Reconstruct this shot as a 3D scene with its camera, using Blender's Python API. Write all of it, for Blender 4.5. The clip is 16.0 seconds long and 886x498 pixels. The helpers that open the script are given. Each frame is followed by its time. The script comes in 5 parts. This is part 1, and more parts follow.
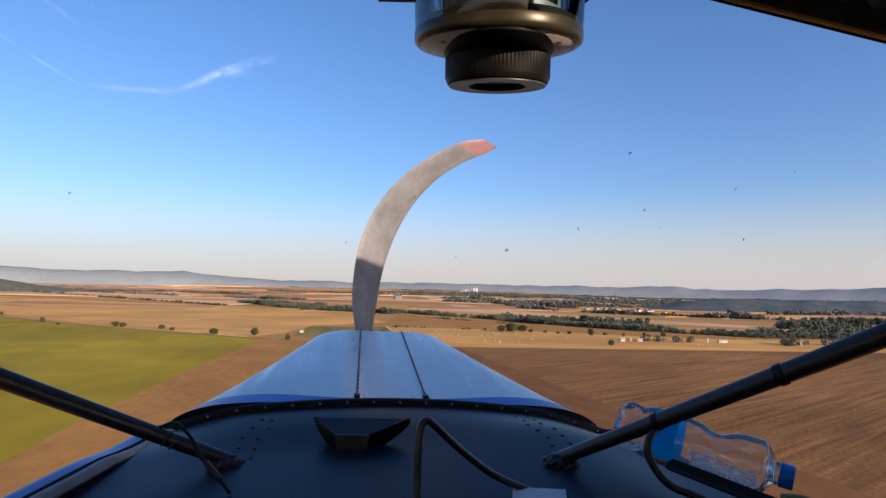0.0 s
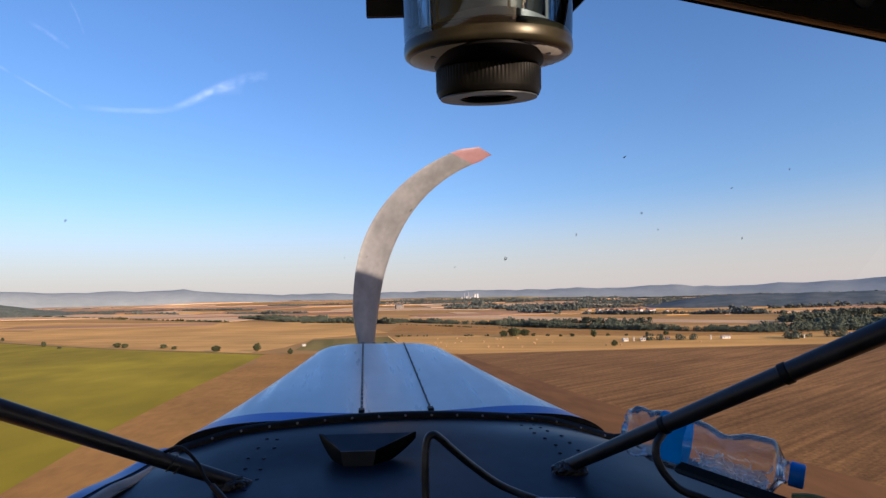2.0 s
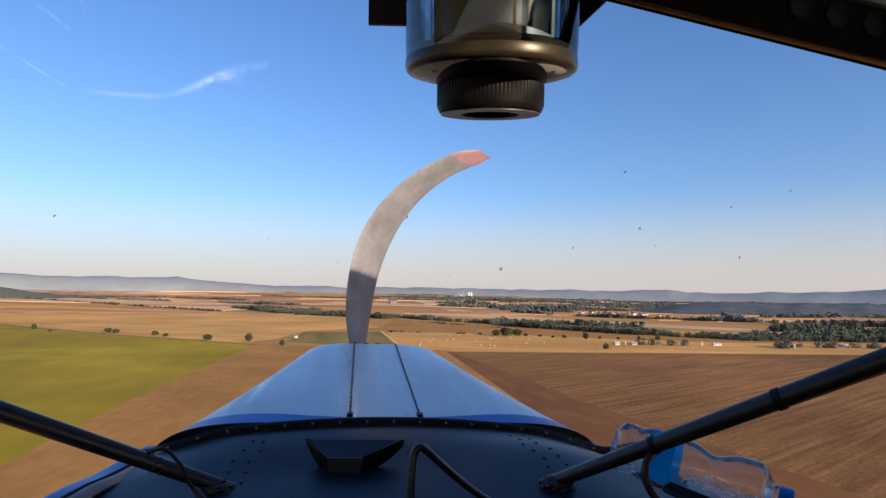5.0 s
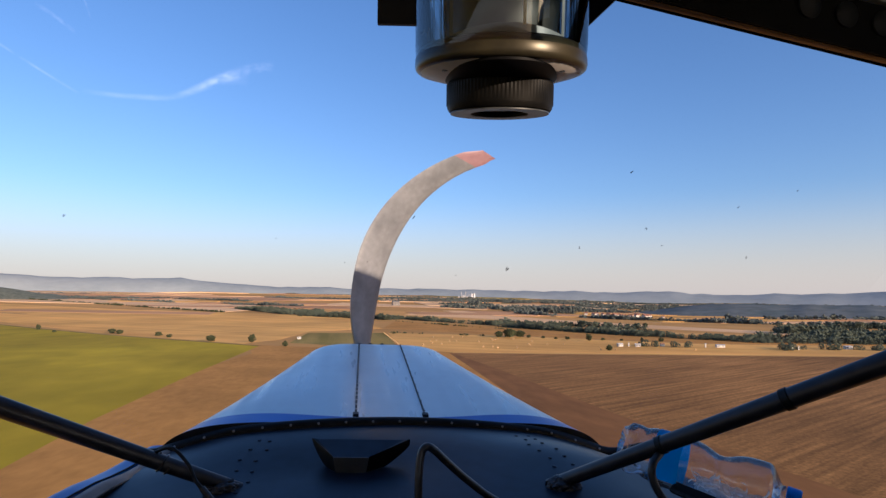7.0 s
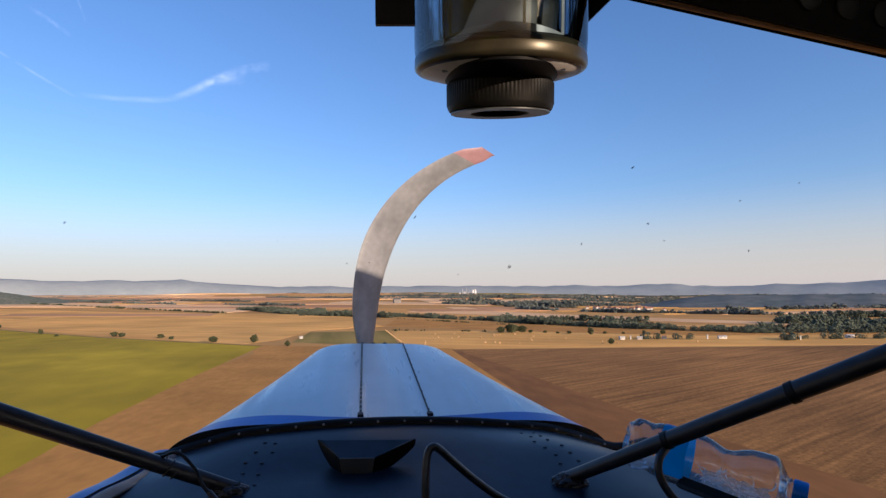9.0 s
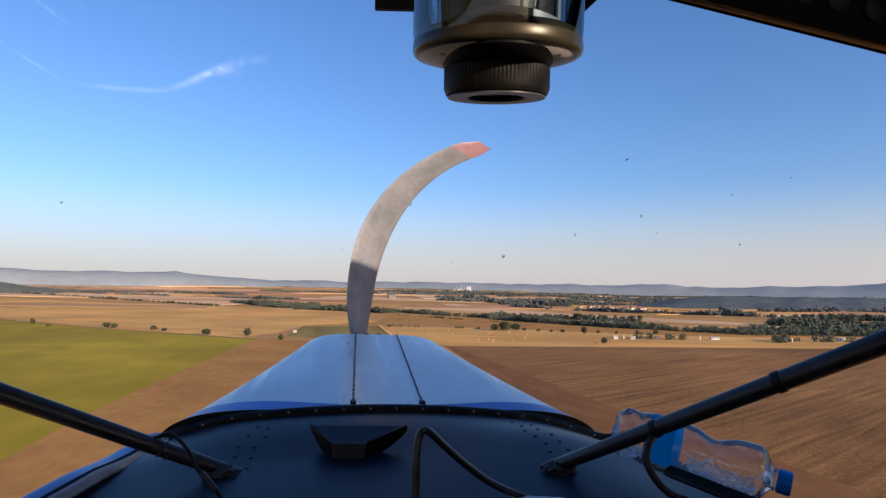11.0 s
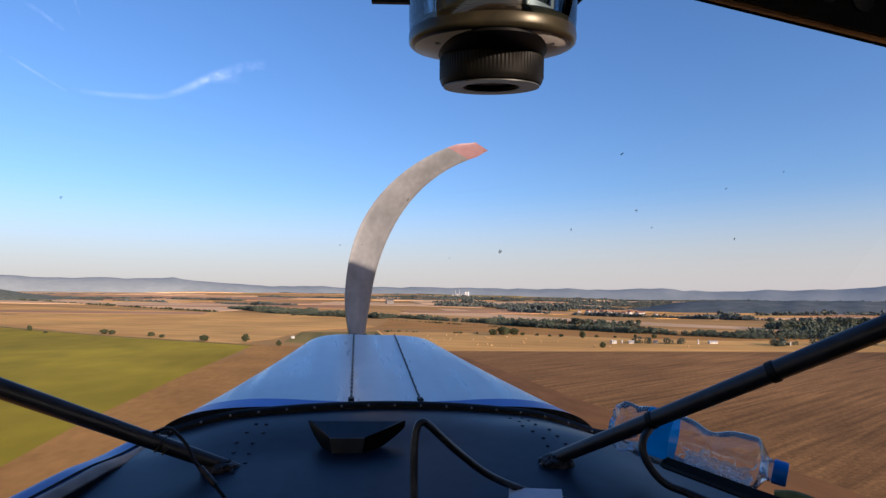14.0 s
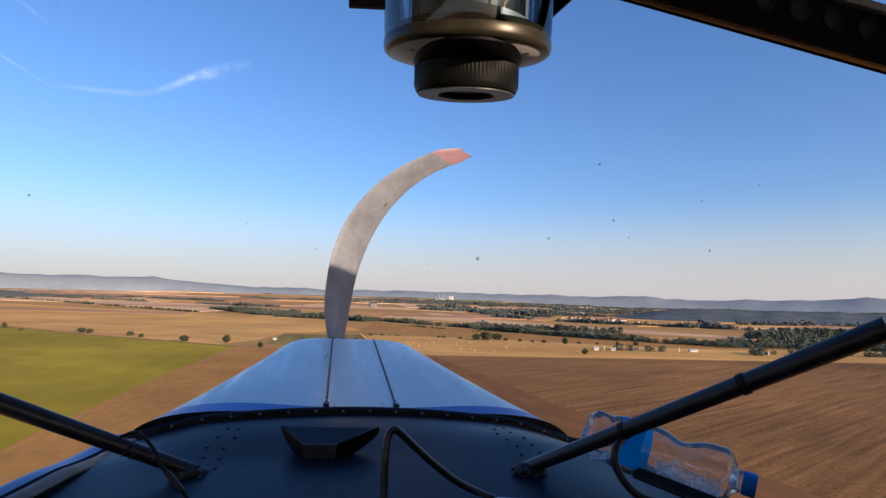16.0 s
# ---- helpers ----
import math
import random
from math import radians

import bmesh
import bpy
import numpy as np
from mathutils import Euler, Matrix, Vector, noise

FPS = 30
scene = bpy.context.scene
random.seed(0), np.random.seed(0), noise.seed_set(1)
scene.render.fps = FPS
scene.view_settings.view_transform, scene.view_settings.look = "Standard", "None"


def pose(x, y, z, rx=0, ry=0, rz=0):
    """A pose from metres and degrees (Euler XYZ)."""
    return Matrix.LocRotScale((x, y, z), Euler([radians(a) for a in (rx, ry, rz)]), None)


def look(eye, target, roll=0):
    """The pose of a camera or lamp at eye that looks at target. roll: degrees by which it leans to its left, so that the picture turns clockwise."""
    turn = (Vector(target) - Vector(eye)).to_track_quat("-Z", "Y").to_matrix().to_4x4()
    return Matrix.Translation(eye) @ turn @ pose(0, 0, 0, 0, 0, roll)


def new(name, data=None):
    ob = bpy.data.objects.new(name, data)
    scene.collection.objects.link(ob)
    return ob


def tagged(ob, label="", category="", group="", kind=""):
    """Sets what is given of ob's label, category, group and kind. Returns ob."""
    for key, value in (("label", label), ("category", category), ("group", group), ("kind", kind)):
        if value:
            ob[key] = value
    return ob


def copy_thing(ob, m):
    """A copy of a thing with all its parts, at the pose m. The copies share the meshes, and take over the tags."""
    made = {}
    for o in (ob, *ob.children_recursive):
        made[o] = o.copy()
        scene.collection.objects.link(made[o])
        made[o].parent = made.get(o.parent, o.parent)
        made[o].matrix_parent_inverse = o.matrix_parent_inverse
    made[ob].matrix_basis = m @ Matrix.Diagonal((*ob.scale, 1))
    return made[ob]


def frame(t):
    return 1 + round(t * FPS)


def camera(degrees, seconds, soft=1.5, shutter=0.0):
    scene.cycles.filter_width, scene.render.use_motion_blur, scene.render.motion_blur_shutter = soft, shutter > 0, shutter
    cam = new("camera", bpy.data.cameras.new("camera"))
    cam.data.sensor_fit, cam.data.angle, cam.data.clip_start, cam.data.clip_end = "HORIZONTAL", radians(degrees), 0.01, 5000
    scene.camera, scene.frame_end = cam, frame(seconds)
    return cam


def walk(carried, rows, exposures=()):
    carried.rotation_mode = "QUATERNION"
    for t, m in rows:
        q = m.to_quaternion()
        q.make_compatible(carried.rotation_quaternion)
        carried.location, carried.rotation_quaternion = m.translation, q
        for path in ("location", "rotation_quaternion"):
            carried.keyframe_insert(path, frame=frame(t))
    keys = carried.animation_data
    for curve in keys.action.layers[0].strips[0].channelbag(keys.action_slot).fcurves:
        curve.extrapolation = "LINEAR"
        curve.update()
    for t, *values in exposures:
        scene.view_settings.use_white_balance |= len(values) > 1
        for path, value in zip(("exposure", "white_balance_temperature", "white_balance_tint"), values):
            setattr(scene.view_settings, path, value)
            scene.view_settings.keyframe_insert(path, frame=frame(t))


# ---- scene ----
# The frame of the aircraft: its nose points up by the climb, and it flies a little to the left of the lens's axis.
TILT = 4.78
AIR = pose(0, 0, 0, TILT, 0, 0)
FUS = AIR @ Matrix.Scale(0.97, 4) @ pose(0, 0, 0, -0.765, 0, 0) @ pose(0.0845, 0, 0, 0, 0, 9.25) @ pose(0, 0, 0, 0, 2.15, 0)

# ------------------------------------------------------------------ camera
cam = camera(74.0, 16.0, soft=1.4)
# seconds, place and turn in the frame of the aircraft
PATH = [
    (0.0, 0.0013, -0.0033, -0.0071, 89.56, -0.70, 0.60),
    (0.5, 0.0026, -0.0040, -0.0084, 89.96, -0.85, 0.44),
    (1.0, 0.0017, -0.0035, -0.0067, 90.09, 0.51, 0.40),
    (1.5, 0.0017, -0.0025, -0.0040, 90.20, 0.85, 0.51),
    (2.0, 0.0019, -0.0018, -0.0022, 90.30, 1.71, 0.50),
    (2.5, 0.0015, -0.0000, 0.0016, 90.38, 0.80, 0.37),
    (3.0, 0.0033, 0.0018, 0.0051, 90.42, 0.45, 0.17),
    (3.5, 0.0024, 0.0029, 0.0060, 90.69, -0.05, -0.14),
    (4.0, 0.0043, 0.0044, 0.0086, 90.31, -0.16, -0.16),
    (6.5, -0.0014, 0.0081, 0.0136, 89.92, -0.88, 0.39),
    (7.0, -0.0020, 0.0057, 0.0107, 90.13, -0.50, 0.36),
    (7.5, -0.0038, 0.0075, 0.0150, 89.75, 0.36, 0.51),
    (8.0, -0.0053, 0.0076, 0.0166, 89.65, 0.83, 0.63),
    (8.5, -0.0053, 0.0084, 0.0170, 89.59, 1.17, 0.53),
    (9.0, -0.0041, 0.0069, 0.0139, 89.81, 0.63, 0.38),
    (11.5, -0.0034, -0.0016, -0.0019, 89.43, -0.44, -0.07),
    (12.0, -0.0046, -0.0032, -0.0065, 89.52, -0.28, -0.06),
    (12.5, -0.0034, -0.0030, -0.0057, 89.30, 0.13, 0.13),
    (13.0, -0.0050, -0.0042, -0.0078, 89.70, 0.90, 0.13),
    (13.5, -0.0046, -0.0049, -0.0083, 89.85, 0.82, 0.18),
    (14.0, -0.0021, -0.0051, -0.0101, 89.97, -0.20, -0.26),
    (14.5, 0.0022, -0.0052, -0.0111, 90.17, -0.68, -0.81),
    (15.0, 0.0059, -0.0049, -0.0099, 90.42, -1.14, -1.33),
    (15.5, 0.0083, -0.0055, -0.0110, 90.53, -1.95, -1.72),
    (16.0, 0.0079, -0.0022, -0.0071, 90.39, -1.33, -1.73),
]
walk(cam, [(t, AIR @ pose(*p)) for t, *p in PATH], exposures=[(0.0, 0.57, 5230, 24), (9.0, 0.58, 5230, 24), (11.5, 0.54, 5120, 24), (16.0, 0.54, 5120, 24)])

# ------------------------------------------------------------------ light
SUN_AZ, SUN_EL = 133.0, 12.0
world = bpy.data.worlds.new("sky")
scene.world = world
world.use_nodes = True
wn = world.node_tree.nodes
sky = wn.new("ShaderNodeTexSky")
sky.sky_type = "NISHITA"
sky.sun_disc = False
sky.sun_elevation = radians(SUN_EL)
sky.sun_rotation = radians(SUN_AZ)
sky.altitude = 200
sky.air_density = 1.0
sky.dust_density = 1.5
sky.ozone_density = 1.5
wn["Background"].inputs["Strength"].default_value = 0.117
vivid = wn.new("ShaderNodeHueSaturation")
vivid.inputs["Saturation"].default_value = 1.15
world.node_tree.links.new(sky.outputs[0], vivid.inputs["Color"])
# dusty evening haze, thickest at the horizon all round
wc, wz, wf, wm = wn.new("ShaderNodeTexCoord"), wn.new("ShaderNodeSeparateXYZ"), wn.new("ShaderNodeMapRange"), wn.new("ShaderNodeMix")
wf.interpolation_type = "SMOOTHSTEP"
wf.inputs["From Min"].default_value, wf.inputs["From Max"].default_value = 0.0, 0.185
wf.inputs["To Min"].default_value, wf.inputs["To Max"].default_value = 0.8, 0.0
wm.data_type = "RGBA"
wm.inputs[7].default_value = (4.5, 3.8, 2.75, 1)
world.node_tree.links.new(wc.outputs["Generated"], wz.inputs[0])
world.node_tree.links.new(wz.outputs["Z"], wf.inputs["Value"])
world.node_tree.links.new(wf.outputs[0], wm.inputs[0])
world.node_tree.links.new(vivid.outputs[0], wm.inputs[6])
world.node_tree.links.new(wm.outputs[2], wn["Background"].inputs["Color"])

sun = new("sun", bpy.data.lights.new("sun", "SUN"))
sun.data.energy = 5.0
sun.data.angle = radians(0.6)
sun.data.color = (1.0, 0.72, 0.38)
az, el = radians(SUN_AZ), radians(SUN_EL)
to_sun = Vector((math.sin(az) * math.cos(el), math.cos(az) * math.cos(el), math.sin(el)))
sun.matrix_world = look(to_sun * 100, (0, 0, 0))


# ------------------------------------------------------------------ materials
def material(name, color, rough=0.6, metal=0.0, spec=0.5):
    m = bpy.data.materials.new(name)
    m.use_nodes = True
    b = m.node_tree.nodes["Principled BSDF"]
    b.inputs["Base Color"].default_value = (*color, 1)
    b.inputs["Roughness"].default_value = rough
    b.inputs["Metallic"].default_value = metal
    b.inputs["Specular IOR Level"].default_value = spec
    return m


def nodes(m):
    return m.node_tree.nodes, m.node_tree.links, m.node_tree.nodes["Principled BSDF"]


def noisy(name, dark, light, scale, rough=0.6, detail=6, stretch=(1, 1, 1), turn=0.0, bump=0.0, metal=0.0, second=None, spec=0.5, lo=0.35, hi=0.65, rvar=0.0):
    """Two colours mixed by noise at one scale, darkened and lightened by a second, with relief."""
    m = material(name, light, rough, metal, spec)
    n, l, b = nodes(m)
    tc = n.new("ShaderNodeTexCoord")
    mp = n.new("ShaderNodeMapping")
    mp.vector_type = "TEXTURE"
    mp.inputs["Scale"].default_value = [1 / k for k in stretch]
    mp.inputs["Rotation"].default_value = (0, 0, turn)
    l.new(tc.outputs["Object"], mp.inputs["Vector"])
    t1 = n.new("ShaderNodeTexNoise")
    t1.inputs["Scale"].default_value = scale
    t1.inputs["Detail"].default_value = detail
    l.new(mp.outputs[0], t1.inputs["Vector"])
    r1 = n.new("ShaderNodeValToRGB")
    r1.color_ramp.elements[0].position, r1.color_ramp.elements[1].position = lo, hi
    r1.color_ramp.elements[0].color, r1.color_ramp.elements[1].color = (*dark, 1), (*light, 1)
    l.new(t1.outputs["Fac"], r1.inputs["Fac"])
    out = r1.outputs["Color"]
    if second:
        s2, amount = second
        t2 = n.new("ShaderNodeTexNoise")
        t2.inputs["Scale"].default_value = s2
        t2.inputs["Detail"].default_value = 4
        l.new(tc.outputs["Object"], t2.inputs["Vector"])
        r2 = n.new("ShaderNodeMapRange")
        r2.inputs["From Min"].default_value, r2.inputs["From Max"].default_value = 0.3, 0.7
        r2.inputs["To Min"].default_value, r2.inputs["To Max"].default_value = 1 - amount, 1 + amount
        l.new(t2.outputs["Fac"], r2.inputs["Value"])
        mx = n.new("ShaderNodeVectorMath")
        mx.operation = "SCALE"
        l.new(out, mx.inputs[0])
        l.new(r2.outputs[0], mx.inputs["Scale"])
        out = mx.outputs["Vector"]
    l.new(out, b.inputs["Base Color"])
    if rvar:
        r3 = n.new("ShaderNodeMapRange")
        r3.inputs["To Min"].default_value, r3.inputs["To Max"].default_value = rough - rvar, rough + rvar
        l.new(t1.outputs["Fac"], r3.inputs["Value"])
        l.new(r3.outputs[0], b.inputs["Roughness"])
    if bump:
        bp = n.new("ShaderNodeBump")
        bp.inputs["Strength"].default_value = bump
        bp.inputs["Distance"].default_value = 0.1 / max(scale, 0.1)
        l.new(t1.outputs["Fac"], bp.inputs["Height"])
        l.new(bp.outputs[0], b.inputs["Normal"])
    return m


M_dash = noisy("matt_black_skin", (0.0056, 0.0135, 0.0290), (0.0130, 0.0262, 0.0500), 7, rough=0.38, rvar=0.12, second=(40, 0.25), bump=0.03, spec=0.32)
M_rim = noisy("black_rubber", (0.004, 0.005, 0.006), (0.009, 0.010, 0.012), 60, rough=0.5, bump=0.05, spec=0.22)
M_white = noisy("white_cowling_paint", (0.56, 0.67, 0.70), (0.655, 0.765, 0.78), 4, rough=0.32, rvar=0.06, second=(30, 0.03))
n, l, b = nodes(M_white)
tc, mp, wipe, rr = n.new("ShaderNodeTexCoord"), n.new("ShaderNodeMapping"), n.new("ShaderNodeTexNoise"), n.new("ShaderNodeMapRange")
mp.inputs["Scale"].default_value = (14, 1.2, 8)
wipe.inputs["Scale"].default_value, wipe.inputs["Detail"].default_value = 3.0, 6
rr.inputs["From Min"].default_value, rr.inputs["From Max"].default_value = 0.3, 0.7
rr.inputs["To Min"].default_value, rr.inputs["To Max"].default_value = 0.22, 0.46
l.new(tc.outputs["Object"], mp.inputs[0])
l.new(mp.outputs[0], wipe.inputs["Vector"])
l.new(wipe.outputs["Fac"], rr.inputs["Value"])
l.new(rr.outputs[0], b.inputs["Roughness"])
M_blue = noisy("blue_paint", (0.001, 0.085, 0.42), (0.002, 0.115, 0.52), 12, rough=0.32, spec=0.22)
M_tube = noisy("black_tube_paint", (0.010, 0.010, 0.012), (0.022, 0.022, 0.026), 50, rough=0.38, rvar=0.1)
M_cable = noisy("black_cable", (0.012, 0.012, 0.013), (0.026, 0.026, 0.028), 90, rough=0.3)
M_steel = noisy("zinc_screw", (0.16, 0.16, 0.16), (0.32, 0.32, 0.32), 200, rough=0.35, metal=1.0)
M_wing_black = noisy("gloss_black_moulding", (0.002, 0.0025, 0.003), (0.004, 0.0045, 0.005), 60, rough=0.3, spec=0.12)
M_plate = noisy("dark_grey_plate", (0.030, 0.034, 0.038), (0.046, 0.050, 0.054), 40, rough=0.45)
M_dent = noisy("black_rivet", (0.005, 0.009, 0.018), (0.009, 0.015, 0.029), 60, rough=0.5, spec=0.3)
M_dark_rivet = noisy("dark_rivet", (0.008, 0.009, 0.012), (0.02, 0.022, 0.028), 300, rough=0.4)
M_bracket = noisy("grey_bracket", (0.010, 0.011, 0.014), (0.018, 0.020, 0.024), 40, rough=0.5, spec=0.25)
M_beam = noisy("black_beam_paint", (0.002, 0.002, 0.003), (0.005, 0.005, 0.006), 30, rough=0.55, spec=0.1)
# gold base colour stands in for sun on the beam's underside
M_gilt = noisy("sunlit_strip_gold", (0.22, 0.13, 0.05), (0.34, 0.20, 0.08), 30, rough=0.35, metal=0.3)
M_trim = noisy("grey_trim", (0.19, 0.175, 0.15), (0.28, 0.26, 0.23), 25, rough=0.6, bump=0.05)
M_bronze = noisy("bronze_ring", (0.030, 0.027, 0.018), (0.054, 0.046, 0.027), 60, rough=0.34, metal=0.4, spec=0.35)
M_knob = noisy("black_plastic", (0.002, 0.003, 0.0035), (0.005, 0.006, 0.007), 120, rough=0.5, spec=0.15)
M_bezel = noisy("pale_bezel", (0.20, 0.215, 0.235), (0.27, 0.285, 0.31), 60, rough=0.35)
M_pale_rivet = noisy("pale_rivet", (0.34, 0.33, 0.33), (0.44, 0.43, 0.42), 60, rough=0.35)
M_knurl = noisy("worn_black_knob", (0.005, 0.005, 0.005), (0.010, 0.009, 0.008), 120, rough=0.5, spec=0.12)
M_face = noisy("worn_knob_end", (0.030, 0.034, 0.037), (0.065, 0.070, 0.074), 70, rough=0.45)
M_under = noisy("worn_grey_metal", (0.46, 0.43, 0.41), (0.60, 0.56, 0.53), 40, rough=0.5)
M_yellow = material("yellow_paint", (0.7, 0.42, 0.02), 0.5)
M_card = noisy("compass_card", (0.012, 0.017, 0.022), (0.11, 0.105, 0.09), 26, rough=0.35, lo=0.45, hi=0.75)
M_prop = noisy("grey_blade", (0.16, 0.165, 0.175), (0.22, 0.225, 0.235), 14, rough=0.3, second=(60, 0.1))
# red paled towards the pink that motion blur gives the tips
M_red = noisy("blur_paled_tip_red", (0.27, 0.155, 0.165), (0.33, 0.195, 0.205), 30, rough=0.4)
M_paper = noisy("paper", (0.6, 0.62, 0.66), (0.72, 0.74, 0.78), 20, rough=0.8)
M_label = noisy("blue_label", (0.01, 0.36, 0.95), (0.03, 0.48, 1.0), 40, rough=0.35)
n, l, b = nodes(M_label)
through_light, blend = n.new("ShaderNodeBsdfTranslucent"), n.new("ShaderNodeMixShader")
through_light.inputs["Color"].default_value = (0.03, 0.45, 1.0, 1)
blend.inputs["Fac"].default_value = 0.5
l.new(b.outputs[0], blend.inputs[1])
l.new(through_light.outputs[0], blend.inputs[2])
l.new(blend.outputs[0], n["Material Output"].inputs["Surface"])
M_panel = noisy("pale_label", (0.42, 0.62, 0.82), (0.55, 0.74, 0.90), 60, rough=0.4)
M_ink = noisy("dark_ink", (0.02, 0.035, 0.08), (0.03, 0.05, 0.11), 80, rough=0.5)
M_cap = noisy("blue_cap", (0.008, 0.19, 0.80), (0.012, 0.24, 0.9), 40, rough=0.3)
M_olive = noisy("olive_webbing", (0.16, 0.17, 0.05), (0.22, 0.23, 0.08), 150, rough=0.9, bump=0.2)
M_cabin = noisy("grey_fabric", (0.08, 0.078, 0.075), (0.13, 0.125, 0.12), 12, rough=0.8)
M_bug = material("dried_insects", (0.03, 0.03, 0.035), 0.8)


def clear(name, tint, rough=0.03, ior=1.3, haze=0.0, bump=0.0, sheen=0.0):
    """Thin clear plastic: lets light straight through, with gloss and a little haze."""
    m = bpy.data.materials.new(name)
    m.use_nodes = True
    n, l = m.node_tree.nodes, m.node_tree.links
    n.remove(n["Principled BSDF"])
    tr, gl, mix = n.new("ShaderNodeBsdfTransparent"), n.new("ShaderNodeBsdfGlossy"), n.new("ShaderNodeMixShader")
    tr.inputs["Color"].default_value = (*tint, 1)
    gl.inputs["Roughness"].default_value = rough
    fr = n.new("ShaderNodeFresnel")
    fr.inputs["IOR"].default_value = ior
    ad = n.new("ShaderNodeMath")
    ad.use_clamp = True
    ad.inputs[1].default_value = sheen
    l.new(fr.outputs[0], ad.inputs[0])
    l.new(ad.outputs[0], mix.inputs["Fac"])
    l.new(tr.outputs[0], mix.inputs[1])
    l.new(gl.outputs[0], mix.inputs[2])
    out = mix.outputs[0]
    if haze:
        df, m2 = n.new("ShaderNodeBsdfTranslucent"), n.new("ShaderNodeMixShader")
        df.inputs["Color"].default_value = (0.9, 0.92, 0.95, 1)
        m2.inputs["Fac"].default_value = haze
        l.new(out, m2.inputs[1])
        l.new(df.outputs[0], m2.inputs[2])
        out = m2.outputs[0]
    if bump:
        tc, tx, bp = n.new("ShaderNodeTexCoord"), n.new("ShaderNodeTexNoise"), n.new("ShaderNodeBump")
        tx.inputs["Scale"].default_value, tx.inputs["Detail"].default_value = 45, 5
        bp.inputs["Strength"].default_value, bp.inputs["Distance"].default_value = bump, 0.01
        l.new(tc.outputs["Object"], tx.inputs["Vector"])
        l.new(tx.outputs["Fac"], bp.inputs["Height"])
        for sh in (fr, gl):
            l.new(bp.outputs[0], sh.inputs["Normal"])
    l.new(out, n["Material Output"].inputs["Surface"])
    return m


M_screen = clear("clear_windscreen", (0.985, 0.985, 0.985), 0.02, 1.08)
M_bottle = clear("clear_bottle_plastic", (0.975, 0.98, 0.99), 0.04, 1.25, 0.035, 0.10, 0.09)
# creases and folds whitened to imitate bright reflections on crumpled plastic
M_crease = clear("highlight_crease_plastic", (0.97, 0.975, 0.985), 0.06, 1.3, 0.42, 0.0, 0.5)
M_fold = clear("highlight_fold_plastic", (0.97, 0.975, 0.985), 0.12, 1.4, 0.90, 0.0, 0.6)
M_bowl = clear("clear_compass_bowl", (0.66, 0.75, 0.80), 0.02, 1.7)


# ------------------------------------------------------------------ mesh tools
def mesh_of(bm, name, mat, smooth=False, angle=40):
    me = bpy.data.meshes.new(name)
    bmesh.ops.recalc_face_normals(bm, faces=bm.faces)
    bm.to_mesh(me)
    bm.free()
    for m in (mat if isinstance(mat, (list, tuple)) else [mat]):
        me.materials.append(m)
    if smooth:
        me.polygons.foreach_set("use_smooth", [True] * len(me.polygons))
        me.set_sharp_from_angle(angle=radians(angle))
    return me


def part(name, bm, mat, parent=None, label="", smooth=True, angle=40):
    me = bm if isinstance(bm, bpy.types.Mesh) else mesh_of(bm, name, mat, smooth, angle)
    ob = new(name, me)
    if parent:
        ob.parent = parent
    if label:
        ob["label"] = label
    return ob


def thing(name, m, label, category, group="", kind=""):
    ob = new(name)
    ob.matrix_basis = m
    ob.empty_display_size = 0.1
    return tagged(ob, label, category, group, kind)


def box(bm, lo, hi, m=None):
    vs = [bm.verts.new((x, y, z)) for x in (lo[0], hi[0]) for y in (lo[1], hi[1]) for z in (lo[2], hi[2])]
    for f in ((0, 1, 3, 2), (4, 6, 7, 5), (0, 4, 5, 1), (2, 3, 7, 6), (0, 2, 6, 4), (1, 5, 7, 3)):
        bm.faces.new([vs[i] for i in f])
    if m is not None:
        bmesh.ops.transform(bm, matrix=m, verts=vs)
    return vs


def bevel(bm, width, segments=2):
    bmesh.ops.bevel(bm, geom=list(bm.edges), offset=width, segments=segments, affect="EDGES", profile=0.5)


def spin(bm, profile, n=32, m=None, caps=True):
    """A turned body: profile of (radius, height) from the bottom up."""
    rings = []
    for r, h in profile:
        ring = [bm.verts.new((r * math.cos(2 * math.pi * i / n), r * math.sin(2 * math.pi * i / n), h)) for i in range(n)]
        rings.append(ring)
    for a, b in zip(rings, rings[1:]):
        for i in range(n):
            bm.faces.new((a[i], a[(i + 1) % n], b[(i + 1) % n], b[i]))
    if caps:
        bm.faces.new(list(reversed(rings[0])))
        bm.faces.new(rings[-1])
    if m is not None:
        bmesh.ops.transform(bm, matrix=m, verts=[v for r in rings for v in r])


def spline(points, steps=8):
    """A smooth line through points."""
    p = [Vector(q) for q in points]
    p = [2 * p[0] - p[1]] + p + [2 * p[-1] - p[-2]]
    out = []
    for i in range(1, len(p) - 2):
        a, b, c, d = p[i - 1 : i + 3]
        for k in range(steps):
            t = k / steps
            out.append(0.5 * (2 * b + (c - a) * t + (2 * a - 5 * b + 4 * c - d) * t * t + (3 * b - a - 3 * c + d) * t ** 3))
    return out + [p[-2]]


